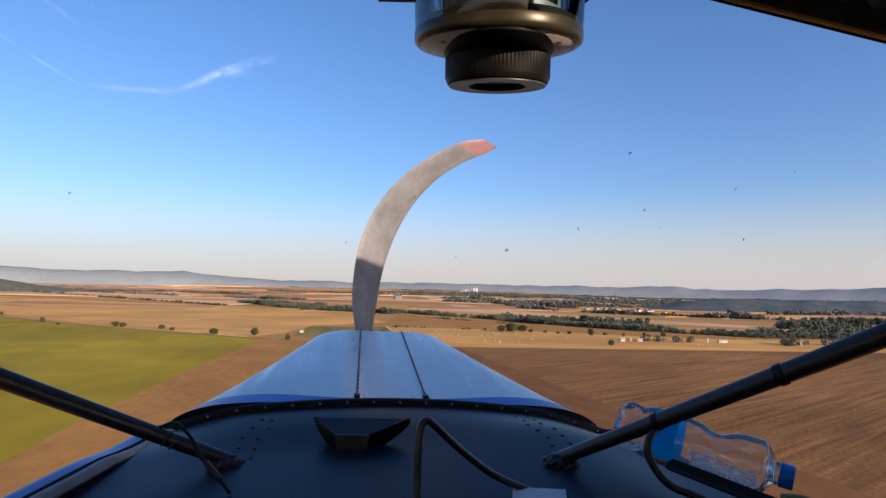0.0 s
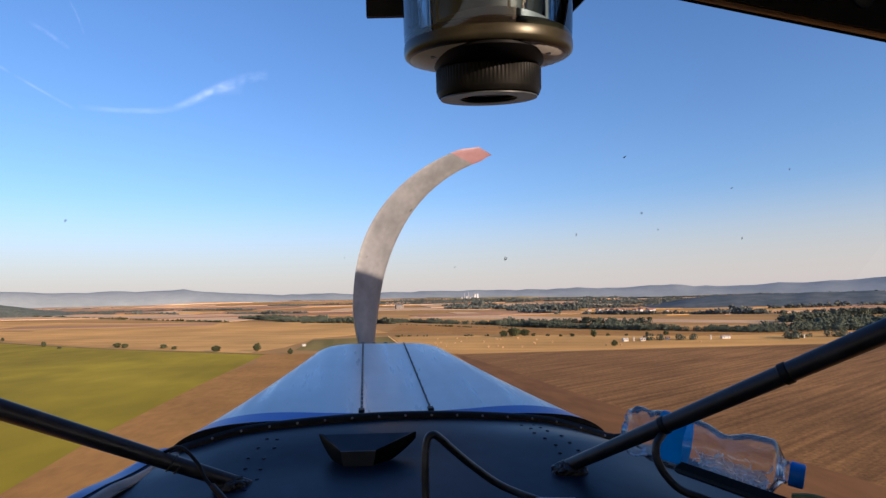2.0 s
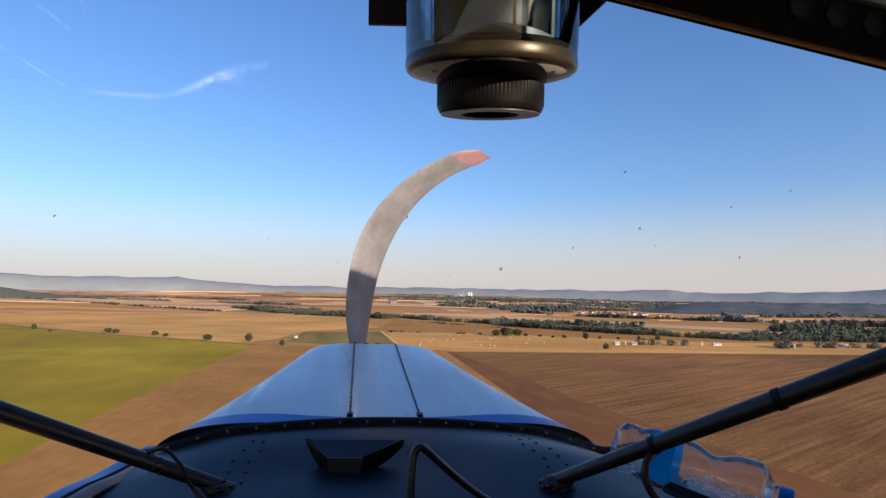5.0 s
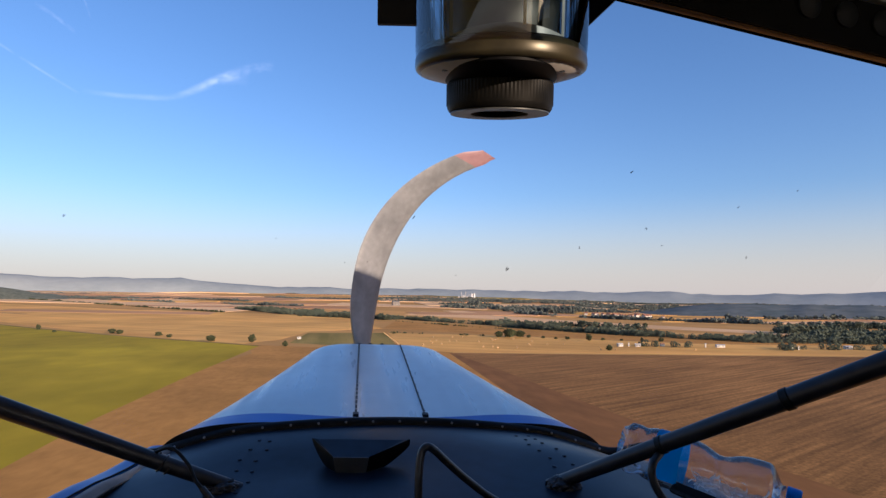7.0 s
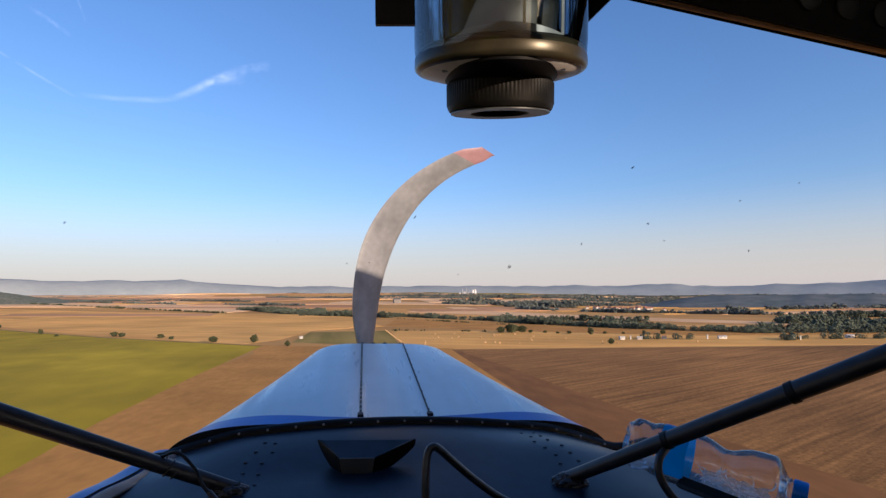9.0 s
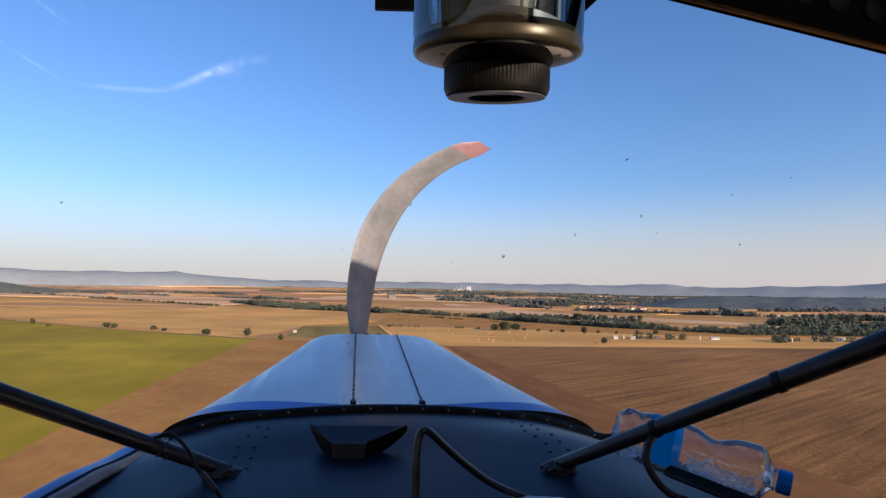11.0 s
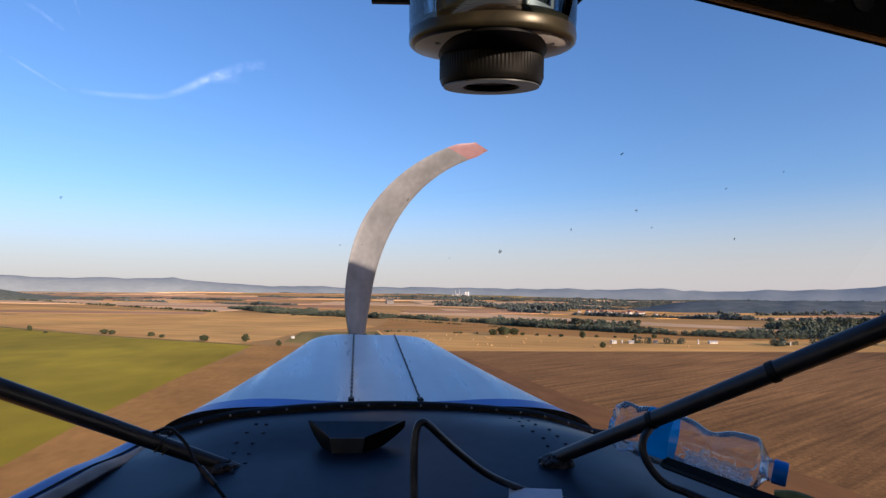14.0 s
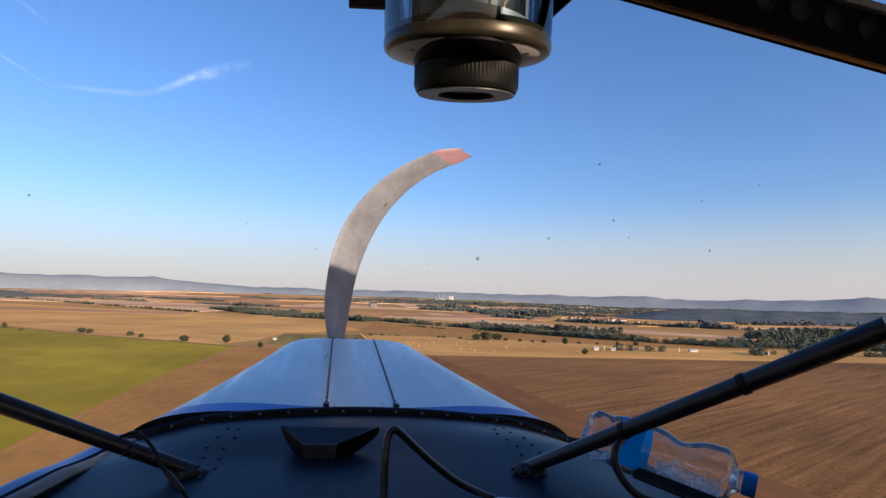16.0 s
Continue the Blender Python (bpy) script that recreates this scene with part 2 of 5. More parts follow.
def tube(bm, line, radius, n=12):
    line = [Vector(q) for q in line]
    up = Vector((0.31, 0.17, 0.93))
    rings = []
    for i, q in enumerate(line):
        d = (line[min(i + 1, len(line) - 1)] - line[max(i - 1, 0)]).normalized()
        a = d.cross(up).normalized()
        b = d.cross(a)
        r = radius(i / (len(line) - 1)) if callable(radius) else radius
        rings.append([bm.verts.new(q + r * (math.cos(2 * math.pi * k / n) * a + math.sin(2 * math.pi * k / n) * b)) for k in range(n)])
    for s, e in zip(rings, rings[1:]):
        for k in range(n):
            bm.faces.new((s[k], s[(k + 1) % n], e[(k + 1) % n], e[k]))
    bm.faces.new(rings[0])
    bm.faces.new(list(reversed(rings[-1])))


def sheet(bm, fn, nu, nv, thick=0.0, way=(0, 0, -1)):
    """A sheet over fn(s, t), s and t from 0 to 1, with a thickness."""
    g = [[bm.verts.new(fn(i / nu, j / nv)) for j in range(nv + 1)] for i in range(nu + 1)]
    for i in range(nu):
        for j in range(nv):
            bm.faces.new((g[i][j], g[i + 1][j], g[i + 1][j + 1], g[i][j + 1]))
    if thick:
        w = Vector(way) * thick
        h = [[bm.verts.new(v.co + w) for v in row] for row in g]
        for i in range(nu):
            for j in range(nv):
                bm.faces.new((h[i][j + 1], h[i + 1][j + 1], h[i + 1][j], h[i][j]))
        for i in range(nu):
            for j, o in ((0, 0), (nv, 1)):
                bm.faces.new((g[i][j], g[i + 1][j], h[i + 1][j], h[i][j]))
        for j in range(nv):
            for i in (0, nu):
                bm.faces.new((g[i][j], g[i][j + 1], h[i][j + 1], h[i][j]))


def smoothstep(a, b, x):
    t = min(max((x - a) / (b - a), 0), 1)
    return t * t * (3 - 2 * t)


# ------------------------------------------------------------------ ground and distance
GROUND = -28.0


def land(name, dark, light, turn, rows=0.35, patch=0.012, amount=0.25):
    return noisy(name, dark, light, rows, rough=0.95, detail=5, stretch=(1, 0.06, 1), turn=turn, second=(patch, amount), spec=0.1)


M_ground = land("dry_land", (0.42, 0.225, 0.065), (0.54, 0.30, 0.09), 1.1, 0.02, 0.002, 0.3)
M_straw = land("stubble_straw", (0.62, 0.325, 0.082), (0.75, 0.42, 0.112), 1.2, 0.12, 0.010, 0.24)
M_strip = noisy("dry_strip", (0.36, 0.175, 0.040), (0.51, 0.255, 0.060), 0.45, rough=0.95, detail=9, stretch=(1, 0.45, 1), turn=0.17, second=(0.035, 0.16), spec=0.1, lo=0.2, hi=0.8)
M_plough = noisy("ploughed_soil", (0.198, 0.096, 0.028), (0.300, 0.148, 0.045), 0.9, lo=0.3, hi=0.7, rough=0.95, detail=8, second=(0.011, 0.34), spec=0.1)
M_soil = noisy("harrowed_soil", (0.190, 0.087, 0.028), (0.240, 0.110, 0.036), 0.25, rough=0.95, detail=8, stretch=(1, 0.3, 1), turn=0.17, second=(0.03, 0.14), spec=0.1)
M_green = noisy("green_crop", (0.31, 0.235, 0.008), (0.44, 0.315, 0.012), 0.07, rough=0.95, detail=7, stretch=(1, 0.5, 1), turn=0.17, second=(0.011, 0.22), spec=0.1, lo=0.28, hi=0.72)
# furrows across the ploughed land
n, l, b = nodes(M_plough)
tc, turn_to, squeeze, streaks, ramp, fine, ramp2, mul, vm = (n.new("ShaderNode" + k) for k in ("TexCoord", "Mapping", "Mapping", "TexNoise", "MapRange", "TexNoise", "MapRange", "Math", "VectorMath"))
turn_to.inputs["Rotation"].default_value = (0, 0, radians(-39))
squeeze.inputs["Scale"].default_value = (0.024, 0.55, 1)
streaks.inputs["Scale"].default_value, streaks.inputs["Detail"].default_value = 1.0, 7
ramp.inputs["From Min"].default_value, ramp.inputs["From Max"].default_value = 0.36, 0.68
ramp.inputs["To Min"].default_value, ramp.inputs["To Max"].default_value = 0.76, 1.46
fine.inputs["Scale"].default_value, fine.inputs["Detail"].default_value = 2.6, 3
ramp2.inputs["From Min"].default_value, ramp2.inputs["From Max"].default_value = 0.3, 0.7
ramp2.inputs["To Min"].default_value, ramp2.inputs["To Max"].default_value = 0.76, 1.24
mul.operation = "MULTIPLY"
vm.operation = "SCALE"
l.new(tc.outputs["Object"], turn_to.inputs[0])
l.new(turn_to.outputs[0], squeeze.inputs[0])
l.new(squeeze.outputs[0], streaks.inputs["Vector"])
l.new(streaks.outputs["Fac"], ramp.inputs["Value"])
l.new(tc.outputs["Object"], fine.inputs["Vector"])
l.new(fine.outputs["Fac"], ramp2.inputs["Value"])
l.new(ramp.outputs[0], mul.inputs[0])
l.new(ramp2.outputs[0], mul.inputs[1])
l.new(b.inputs["Base Color"].links[0].from_socket, vm.inputs[0])
l.new(mul.outputs[0], vm.inputs["Scale"])
l.new(vm.outputs["Vector"], b.inputs["Base Color"])
M_meadow = land("faded_meadow", (0.20, 0.155, 0.035), (0.29, 0.21, 0.055), 0.2, 0.1, 0.01, 0.2)
M_verge = land("grass_verge", (0.19, 0.13, 0.035), (0.27, 0.18, 0.05), 0.2, 0.3, 0.05, 0.25)
M_pale = land("pale_straw", (0.64, 0.40, 0.20), (0.76, 0.49, 0.25), 1.2, 0.05, 0.004, 0.12)
M_pink = land("far_fallow", (0.43, 0.225, 0.10), (0.53, 0.295, 0.14), 1.4, 0.02, 0.003, 0.2)
M_track = land("bare_track", (0.22, 0.12, 0.055), (0.30, 0.165, 0.08), 0.1, 0.5, 0.05, 0.2)
M_leaf = noisy("tree_leaves", (0.045, 0.055, 0.028), (0.085, 0.092, 0.042), 0.9, rough=0.9, second=(0.15, 0.35), spec=0.15)
M_belt = noisy("belt_leaves", (0.062, 0.078, 0.060), (0.104, 0.116, 0.080), 0.5, rough=0.95, second=(0.03, 0.35), spec=0.1)
# these two leaf colours are paled to imitate haze over distant woods
M_wood_far = noisy("haze_tinted_woods", (0.075, 0.09, 0.085), (0.115, 0.125, 0.105), 0.05, rough=0.95, second=(0.006, 0.3), spec=0.1)
M_wood_hill = noisy("haze_tinted_hillside", (0.12, 0.13, 0.095), (0.17, 0.175, 0.125), 0.03, rough=0.95, second=(0.15, 0.3), spec=0.1)
M_bark = noisy("bark", (0.05, 0.035, 0.022), (0.10, 0.07, 0.045), 3, rough=0.9)
M_bale = noisy("straw_bale", (0.34, 0.21, 0.09), (0.48, 0.31, 0.14), 4, rough=0.95)
# pale blue-grey stands in for distance haze, put into the hills' colour
M_hill = noisy("haze_tinted_hills", (0.245, 0.28, 0.295), (0.30, 0.33, 0.335), 0.004, rough=1.0, second=(0.02, 0.05), spec=0.0)
# the ridge carries its haze as a blue-grey tint in the colour
M_hill_near = noisy("haze_tinted_ridge", (0.105, 0.13, 0.135), (0.15, 0.165, 0.165), 0.02, rough=1.0, second=(0.05, 0.15), spec=0.0)
M_wall = noisy("pale_plaster", (0.40, 0.38, 0.34), (0.55, 0.52, 0.47), 0.6, rough=0.8)
M_far_wall = noisy("weathered_concrete", (0.33, 0.33, 0.34), (0.42, 0.42, 0.43), 0.05, rough=0.9)
M_hall = noisy("grey_brown_wall", (0.15, 0.135, 0.12), (0.21, 0.19, 0.17), 0.2, rough=0.9)
M_roof = noisy("tile_roof", (0.20, 0.09, 0.06), (0.30, 0.14, 0.09), 1.5, rough=0.8)
M_greyroof = noisy("sheet_roof", (0.30, 0.31, 0.33), (0.42, 0.43, 0.45), 0.8, rough=0.6)


def rise(x, y):
    """Height of the rolling land over the near plain: it climbs slowly with distance, more to the west of the flight line."""
    d = math.hypot(x, y)
    if y <= 0 or d < 430:
        return 0.0
    a = math.degrees(math.atan2(x, y))
    h = 0.0150 * (d - 430) * smoothstep(430, 1000, d) * (1 - 0.72 * smoothstep(-6, 22, a))
    h += 0.0045 * min(d, 1800) * smoothstep(560, 1300, d) * noise.noise((x * 0.0016, y * 0.0021, 4.0))
    return h * smoothstep(0, 200, y)


bm = bmesh.new()
rings = [0.0] + [40 * 1.052 ** i for i in range(96)]
prev = None
for r in rings:
    ring = [bm.verts.new((0, 0, GROUND))]
    if r > 0:
        ring[0].co = (r, 0, GROUND)
        for i in range(1, 240):
            x, y = r * math.cos(math.pi * i / 120), r * math.sin(math.pi * i / 120)
            ring.append(bm.verts.new((x, y, GROUND + rise(x, y))))
    if prev is not None:
        for i in range(240):
            j = (i + 1) % 240
            if len(prev) == 1:
                bm.faces.new((prev[0], ring[i], ring[j]))
            else:
                bm.faces.new((prev[i], ring[i], ring[j], prev[j]))
    prev = ring
ground = tagged(part("ground", bm, M_ground, smooth=True), "dry late-summer farmland reaching to the horizon", "ground", kind="structure")

LIFT = [0.0]


def field(corners, mat, label, name="field", category="field"):
    """A field laid on the ground: a thin slab over its corners (x, y)."""
    LIFT[0] += 0.0025
    up = 0.03 + LIFT[0]
    bm = bmesh.new()
    bm.faces.new([bm.verts.new((x, y, 0)) for x, y in corners])
    far = max(math.hypot(x, y) for x, y in corners)
    if far > 470:
        step = 45 if far < 1000 else 90
        for k in range(2):
            lo, hi = min(c[k] for c in corners), max(c[k] for c in corners)
            for i in range(int(lo // step) + 1, int(hi // step) + 1):
                if i * step > -120 or k == 0:
                    bmesh.ops.bisect_plane(bm, geom=bm.verts[:] + bm.edges[:] + bm.faces[:], plane_co=(i * step, 0, 0) if k == 0 else (0, i * step, 0), plane_no=(1, 0, 0) if k == 0 else (0, 1, 0))
    bmesh.ops.triangulate(bm, faces=bm.faces)
    rim = [e for e in bm.edges if len(e.link_faces) == 1]
    skirt = {v for v in bmesh.ops.extrude_edge_only(bm, edges=rim)["geom"] if isinstance(v, bmesh.types.BMVert)} if rim else set()
    for v in bm.verts:
        d = math.hypot(v.co.x, v.co.y)
        v.co.z = GROUND + rise(v.co.x, v.co.y) + (-0.1 - 0.0003 * d if v in skirt else up * (1 + max(d - 430, 0) * (v.co.y > 0) / 400) + 0.0003 * max(d - 430, 0) * (v.co.y > 0))
    bmesh.ops.recalc_face_normals(bm, faces=bm.faces)
    if sum(f.normal.z for f in bm.faces) < 0:
        bmesh.ops.reverse_faces(bm, faces=bm.faces)
    return tagged(part(name, bm, mat, smooth=False), label, category, kind="structure")


# near fields: the dry strip ahead, green crop, ploughed land
field([(-75, -400), (64, -400), (31, 90), (22, 165), (13, 235), (3, 318), (-118, 355), (-98, 300)], M_strip, "dry trodden strip of stubble between two crops")
field([(-900, -400), (-20, -400), (-71, 94), (-80, 135), (-92, 214), (-109, 346), (-230, 420), (-420, 545), (-900, 840)], M_green, "low green crop with paler blotches", "green_field")
field([(2, 312), (12, 235), (21, 165), (30, 90), (62, -400), (900, -400), (900, 330), (420, 312)], M_plough, "ploughed brown field with fine furrows", "ploughed_field")
field([(4, 311), (2, 311), (12, 235), (21, 165), (30, 90), (62, -400), (130, -400), (60, 90), (43, 147), (23, 235)], M_soil, "smooth reddish headland along the ploughed field", "headland")
field([(-112, 480), (-98, 372), (-26, 334), (-50, 490)], M_meadow, "square of faded green meadow beside bales", "meadow")
field([(-66, 485), (-52, 345), (-48, 345), (-61, 485)], M_track, "narrow bare track across the meadow", "track", "track")
field([(-48, 490), (-24, 334), (4, 318), (420, 318), (900, 340), (900, 380), (170, 395), (40, 470)], M_straw, "stubble field dotted with round bales", "stubble_field")
field([(-1400, 1240), (-410, 560), (-235, 432), (-125, 362), (-112, 400), (-115, 500), (-60, 560), (-140, 800), (-420, 880)], M_straw, "wide stubble field with faint tractor lines", "stubble_field")
field([(-900, 838), (-420, 543), (-230, 418), (-110, 345), (-108, 348), (-230, 422.5), (-420, 549), (-900, 846)], M_verge, "rough grass verge along the crop's far edge", "verge", "verge")
field([(-420, 610), (-300, 560), (-215, 575), (-150, 640), (-153, 644), (-217, 580), (-299, 565), (-421, 615)], M_track, "winding bare track across the stubble", "track", "track")
field([(-640, 760), (-430, 690), (-250, 700), (-160, 770), (-163, 775), (-252, 706), (-430, 696), (-642, 767)], M_track, "faint bare track across the stubble", "track", "track")
# farther bands of pale stubble, fallow and meadow
field([(-2600, 2000), (-1100, 1480), (-330, 870), (-300, 950), (-420, 1300), (-1100, 1900)], M_pale, "long pale stubble band behind a hedge", "stubble_field")
field([(-60, 560), (45, 478), (170, 405), (300, 395), (260, 450), (120, 560), (-60, 700)], M_strip, "brown stubble field beyond the bales", "stubble_field")
field([(-60, 860), (60, 780), (180, 640), (305, 505), (345, 512), (260, 640), (90, 880), (-40, 960)], M_pale, "narrow bright straw band between woods", "stubble_field")
field([(-2800, 2600), (-900, 1750), (-500, 1500), (-300, 1700), (-900, 2700), (-2600, 3800)], M_pink, "far fallow land in evening light", "fallow_field")
field([(-420, 2300), (-180, 2150), (-160, 2500), (-380, 2700)], M_pale, "far pale stubble patch", "stubble_field")
field([(150, 1150), (500, 980), (640, 1040), (330, 1300)], M_straw, "stubble field beyond the tree belt", "stubble_field")
field([(380, 640), (700, 600), (1000, 640), (560, 760)], M_straw, "stubble field above the valley trees", "stubble_field")
field([(900, 900), (1500, 900), (1900, 1250), (1150, 1150)], M_straw, "sloping stubble below the wooded ridge", "stubble_field")
field([(300, 1700), (900, 1650), (1000, 1900), (350, 2000)], M_pale, "far pale stubble patch", "stubble_field")
field([(-300, 1250), (80, 1150), (90, 1320), (-260, 1480)], M_pale, "far pale stubble patch", "stubble_field")
field([(0, 3000), (900, 2800), (1000, 3100), (40, 3400)], M_pink, "far fallow land in evening light", "fallow_field")
field([(-700, 3200), (-200, 3000), (-180, 3300), (-760, 3600)], M_pale, "far pale stubble patch", "stubble_field")
field([(700, 1500), (1300, 1350), (1500, 1500), (800, 1700)], M_pale, "far pale stubble patch", "stubble_field")


rng = random.Random(77)
for i in range(64):
    a, r = radians(rng.uniform(-44, 44)), 900 * (4200 / 900) ** rng.random()
    w, d, turn = rng.uniform(0.05, 0.16) * r, rng.uniform(0.025, 0.08) * r, rng.uniform(-0.3, 0.3)
    c = Vector((r * math.sin(a), r * math.cos(a)))
    ex, ey = Vector((math.cos(turn), math.sin(turn))), Vector((-math.sin(turn), math.cos(turn)))
    k = rng.choice((0, 0, 1, 2, 2, 3))
    field([tuple(c + ex * w * sx + ey * d * sy) for sx, sy in ((-1, -1), (1, -0.8), (0.9, 1), (-1.1, 0.9))], (M_pale, M_straw, M_pink, M_meadow)[k],
          ("far pale stubble patch", "far golden stubble patch", "far fallow patch", "far faded meadow patch")[k], ("stubble_field", "stubble_field", "fallow_field", "meadow")[k])


def ridge(name, a0, a1, dist, depth, shape, mat, label, steps=160, rough=4.0):
    """A long hill along an arc from bearing a0 to a1 (degrees, right of ahead), its height by shape(bearing)."""
    bm = bmesh.new()

    def at(s, t):
        a = a0 + (a1 - a0) * s
        r = dist + depth * (t - 0.5)
        h = shape(a) * math.sin(math.pi * t) ** 0.8 if 0 < t < 1 else 0
        h += rough * noise.noise((a * 0.9, t * 3.0, dist * 0.01)) * math.sin(math.pi * t)
        x, y = r * math.sin(radians(a)), r * math.cos(radians(a))
        return (x, y, GROUND - 1.5 + max(h, 0) + (rise(x, y) if dist < 3000 else 0))

    sheet(bm, at, steps, 8)
    return tagged(part(name, bm, mat, smooth=True, angle=80), label, "hills", kind="structure")


def hills(a):
    h = 112 + 26 * noise.noise((a * 0.06, 3.1, 0)) + 12 * noise.noise((a * 0.22, 7.7, 0))
    h += 34 * math.exp(-((a + 26) / 5.5) ** 2) + 78 * math.exp(-((a + 40) / 7) ** 2) + 6 * smoothstep(22, 40, a) - 18 * smoothstep(-8, 8, a)
    h += 13 * noise.noise((a * 0.6, 2.2, 0)) + 6 * noise.noise((a * 1.7, 5.5, 0))
    return h * smoothstep(-75, -60, a) * (1 - smoothstep(60, 75, a))


ridge("far_hills", -75, 75, 4400, 800, hills, M_hill, "line of hills on the horizon, tinted blue-grey for haze")
ridge("haze_tinted_ridge", 16, 62, 1350, 420, lambda a: (21 + 3 * noise.noise((a * 0.25, 1, 0))) * smoothstep(16, 25, a) * (1 - smoothstep(55, 62, a)), M_hill_near, "low dark wooded ridge across the valley", 90, 2.5)
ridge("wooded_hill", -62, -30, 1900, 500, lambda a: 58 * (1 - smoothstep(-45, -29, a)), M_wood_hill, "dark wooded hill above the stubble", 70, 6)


# trees
def crown(bm, rng, cx, cy, base, height, width, n, size):
    """Many small leaf clumps in an uneven crown."""
    for _ in range(n):
        t = rng.random()
        a = rng.uniform(0, 2 * math.pi)
        w = width * 0.5 * math.sqrt(rng.random()) * (0.55 + 0.75 * math.sin(math.pi * min(0.12 + t * 0.86, 1))) * rng.uniform(0.75, 1.1)
        c = Vector((cx + w * math.cos(a), cy + w * math.sin(a), base + height * t))
        s = size * rng.uniform(0.6, 1.25)
        q = Euler((rng.uniform(0, 6), rng.uniform(0, 6), rng.uniform(0, 6))).to_matrix()
        v = [bm.verts.new(c + q @ Vector(p) * s) for p in ((1, 0, -0.5), (-0.6, 0.9, -0.4), (-0.6, -0.9, -0.4), (0, 0, 0.9), (0.2, 0.3, -1.0))]
        for f in ((0, 1, 3), (1, 2, 3), (2, 0, 3), (1, 0, 4), (2, 1, 4), (0, 2, 4)):
            bm.faces.new([v[i] for i in f])


def make_tree(seed, height, width, label):
    rng = random.Random(seed)
    tree = thing("tree", Matrix.Identity(4), label, "tree", "field trees")
    bm = bmesh.new()
    tube(bm, [(0, 0, -0.3), (0.05, 0.02, height * 0.3), (0.1, -0.05, height * 0.75)], lambda t: 0.045 * height * (1 - 0.75 * t), 7)
    for k in range(5):
        a = k * 1.3 + rng.random()
        z = height * rng.uniform(0.25, 0.5)
        tube(bm, [(0, 0, z), (width * 0.16 * math.cos(a), width * 0.16 * math.sin(a), z + height * 0.14), (width * 0.33 * math.cos(a), width * 0.33 * math.sin(a), z + height * 0.24)], lambda t: 0.02 * height * (1 - 0.7 * t), 5)
    part("trunk", bm, M_bark, tree)
    bm = bmesh.new()
    crown(bm, rng, 0, 0, height * 0.1, height * 0.72, width * 0.8, 420, width * 0.055)
    for k in range(9):
        a = rng.uniform(0, 6.28)
        q = rng.uniform(0.12, 0.46)
        crown(bm, rng, width * q * math.cos(a), width * q * math.sin(a), height * rng.uniform(0.04, 0.55), height * rng.uniform(0.25, 0.45), width * rng.uniform(0.3, 0.6), 110, width * 0.05)
    part("crown", bm, M_leaf, tree, smooth=False)
    return tree


def stand(tree, x, y, s, turn=0.0):
    return copy_thing(tree, pose(x, y, GROUND + 0.1 + rise(x, y), 0, 0, turn) @ Matrix.Diagonal((s, s, s, 1)))


def plant(x, y, s, kind, turn):
    ob = stand(kind, x, y, 1, turn)
    ob.scale = (0.88 * s, 0.88 * s, 0.88 * s)
    return ob


oak = make_tree(3, 5.2, 5.4, "round leafy tree casting a long shadow on stubble")
ash = make_tree(8, 5.6, 4.2, "upright leafy tree at a field edge")
bush = make_tree(12, 3.0, 4.4, "low spreading bush at a field edge")
oak.matrix_basis = pose(48, 446, GROUND + 0.1 + rise(48, 446))
oak.scale = (1.45, 1.45, 1.45)
ash.matrix_basis = pose(100, 415, GROUND + 0.15)
bush.matrix_basis = pose(-206, 424, GROUND + 0.15)
ROW = [(-330, 478, 1.0, 1), (-300, 452, 0.7, 2), (-252, 446, 0.95, 0), (-192, 410, 0.85, 2), (-150, 378, 1.0, 0), (-122, 372, 1.15, 1), (-93, 343, 0.75, 1),
       (-430, 565, 0.8, 1), (-243, 440, 0.85, 0), (92, 335, 0.8, 1), (62, 446, 0.8, 2), (72, 440, 0.7, 2), (80, 432, 0.6, 2), (88, 430, 0.8, 2), (40, 447, 1.2, 0),
       (112, 424, 0.7, 2), (124, 420, 0.6, 2), (-150, 800, 1.2, 0), (215, 640, 1.1, 0), (56, 450, 1.3, 0), (-42, 480, 0.7, 2), (-27, 341, 0.6, 2), (150, 415, 0.7, 0), (138, 418, 0.6, 1)]
for i, (x, y, s, k) in enumerate(ROW):
    plant(x, y, s, (oak, ash, bush)[k], 47 * i)


def woods(name, strips, label, seed, tall=7.0, gap=4.5, mat=None, cat="woods", clumps=26):
    """Belts of trees too far off to count: strips of (x0, y0, x1, y1, width)."""
    rng = random.Random(seed)
    bm = bmesh.new()
    for x0, y0, x1, y1, w in strips:
        n = max(3, int(math.hypot(x1 - x0, y1 - y0) * max(w, gap) / gap ** 2))
        n = min(n, 900)
        for k in range(n):
            t = rng.random()
            a = rng.uniform(-0.5, 0.5) * w
            d = math.hypot(x1 - x0, y1 - y0)
            x = x0 + (x1 - x0) * t - a * (y1 - y0) / d
            y = y0 + (y1 - y0) * t + a * (x1 - x0) / d
            lump = noise.noise((x * 0.018, y * 0.018, seed))
            if lump < -0.42:
                continue
            h = tall * rng.uniform(0.5, 1.05) * (0.75 + 0.8 * max(lump, -0.1))
            crown(bm, rng, x, y, GROUND + rise(x, y), h, h * rng.uniform(0.9, 1.4), clumps, h * 0.2 * math.sqrt(26 / clumps))
    return tagged(part(name, bm, mat or M_leaf, smooth=False), label, cat, kind="stuff")


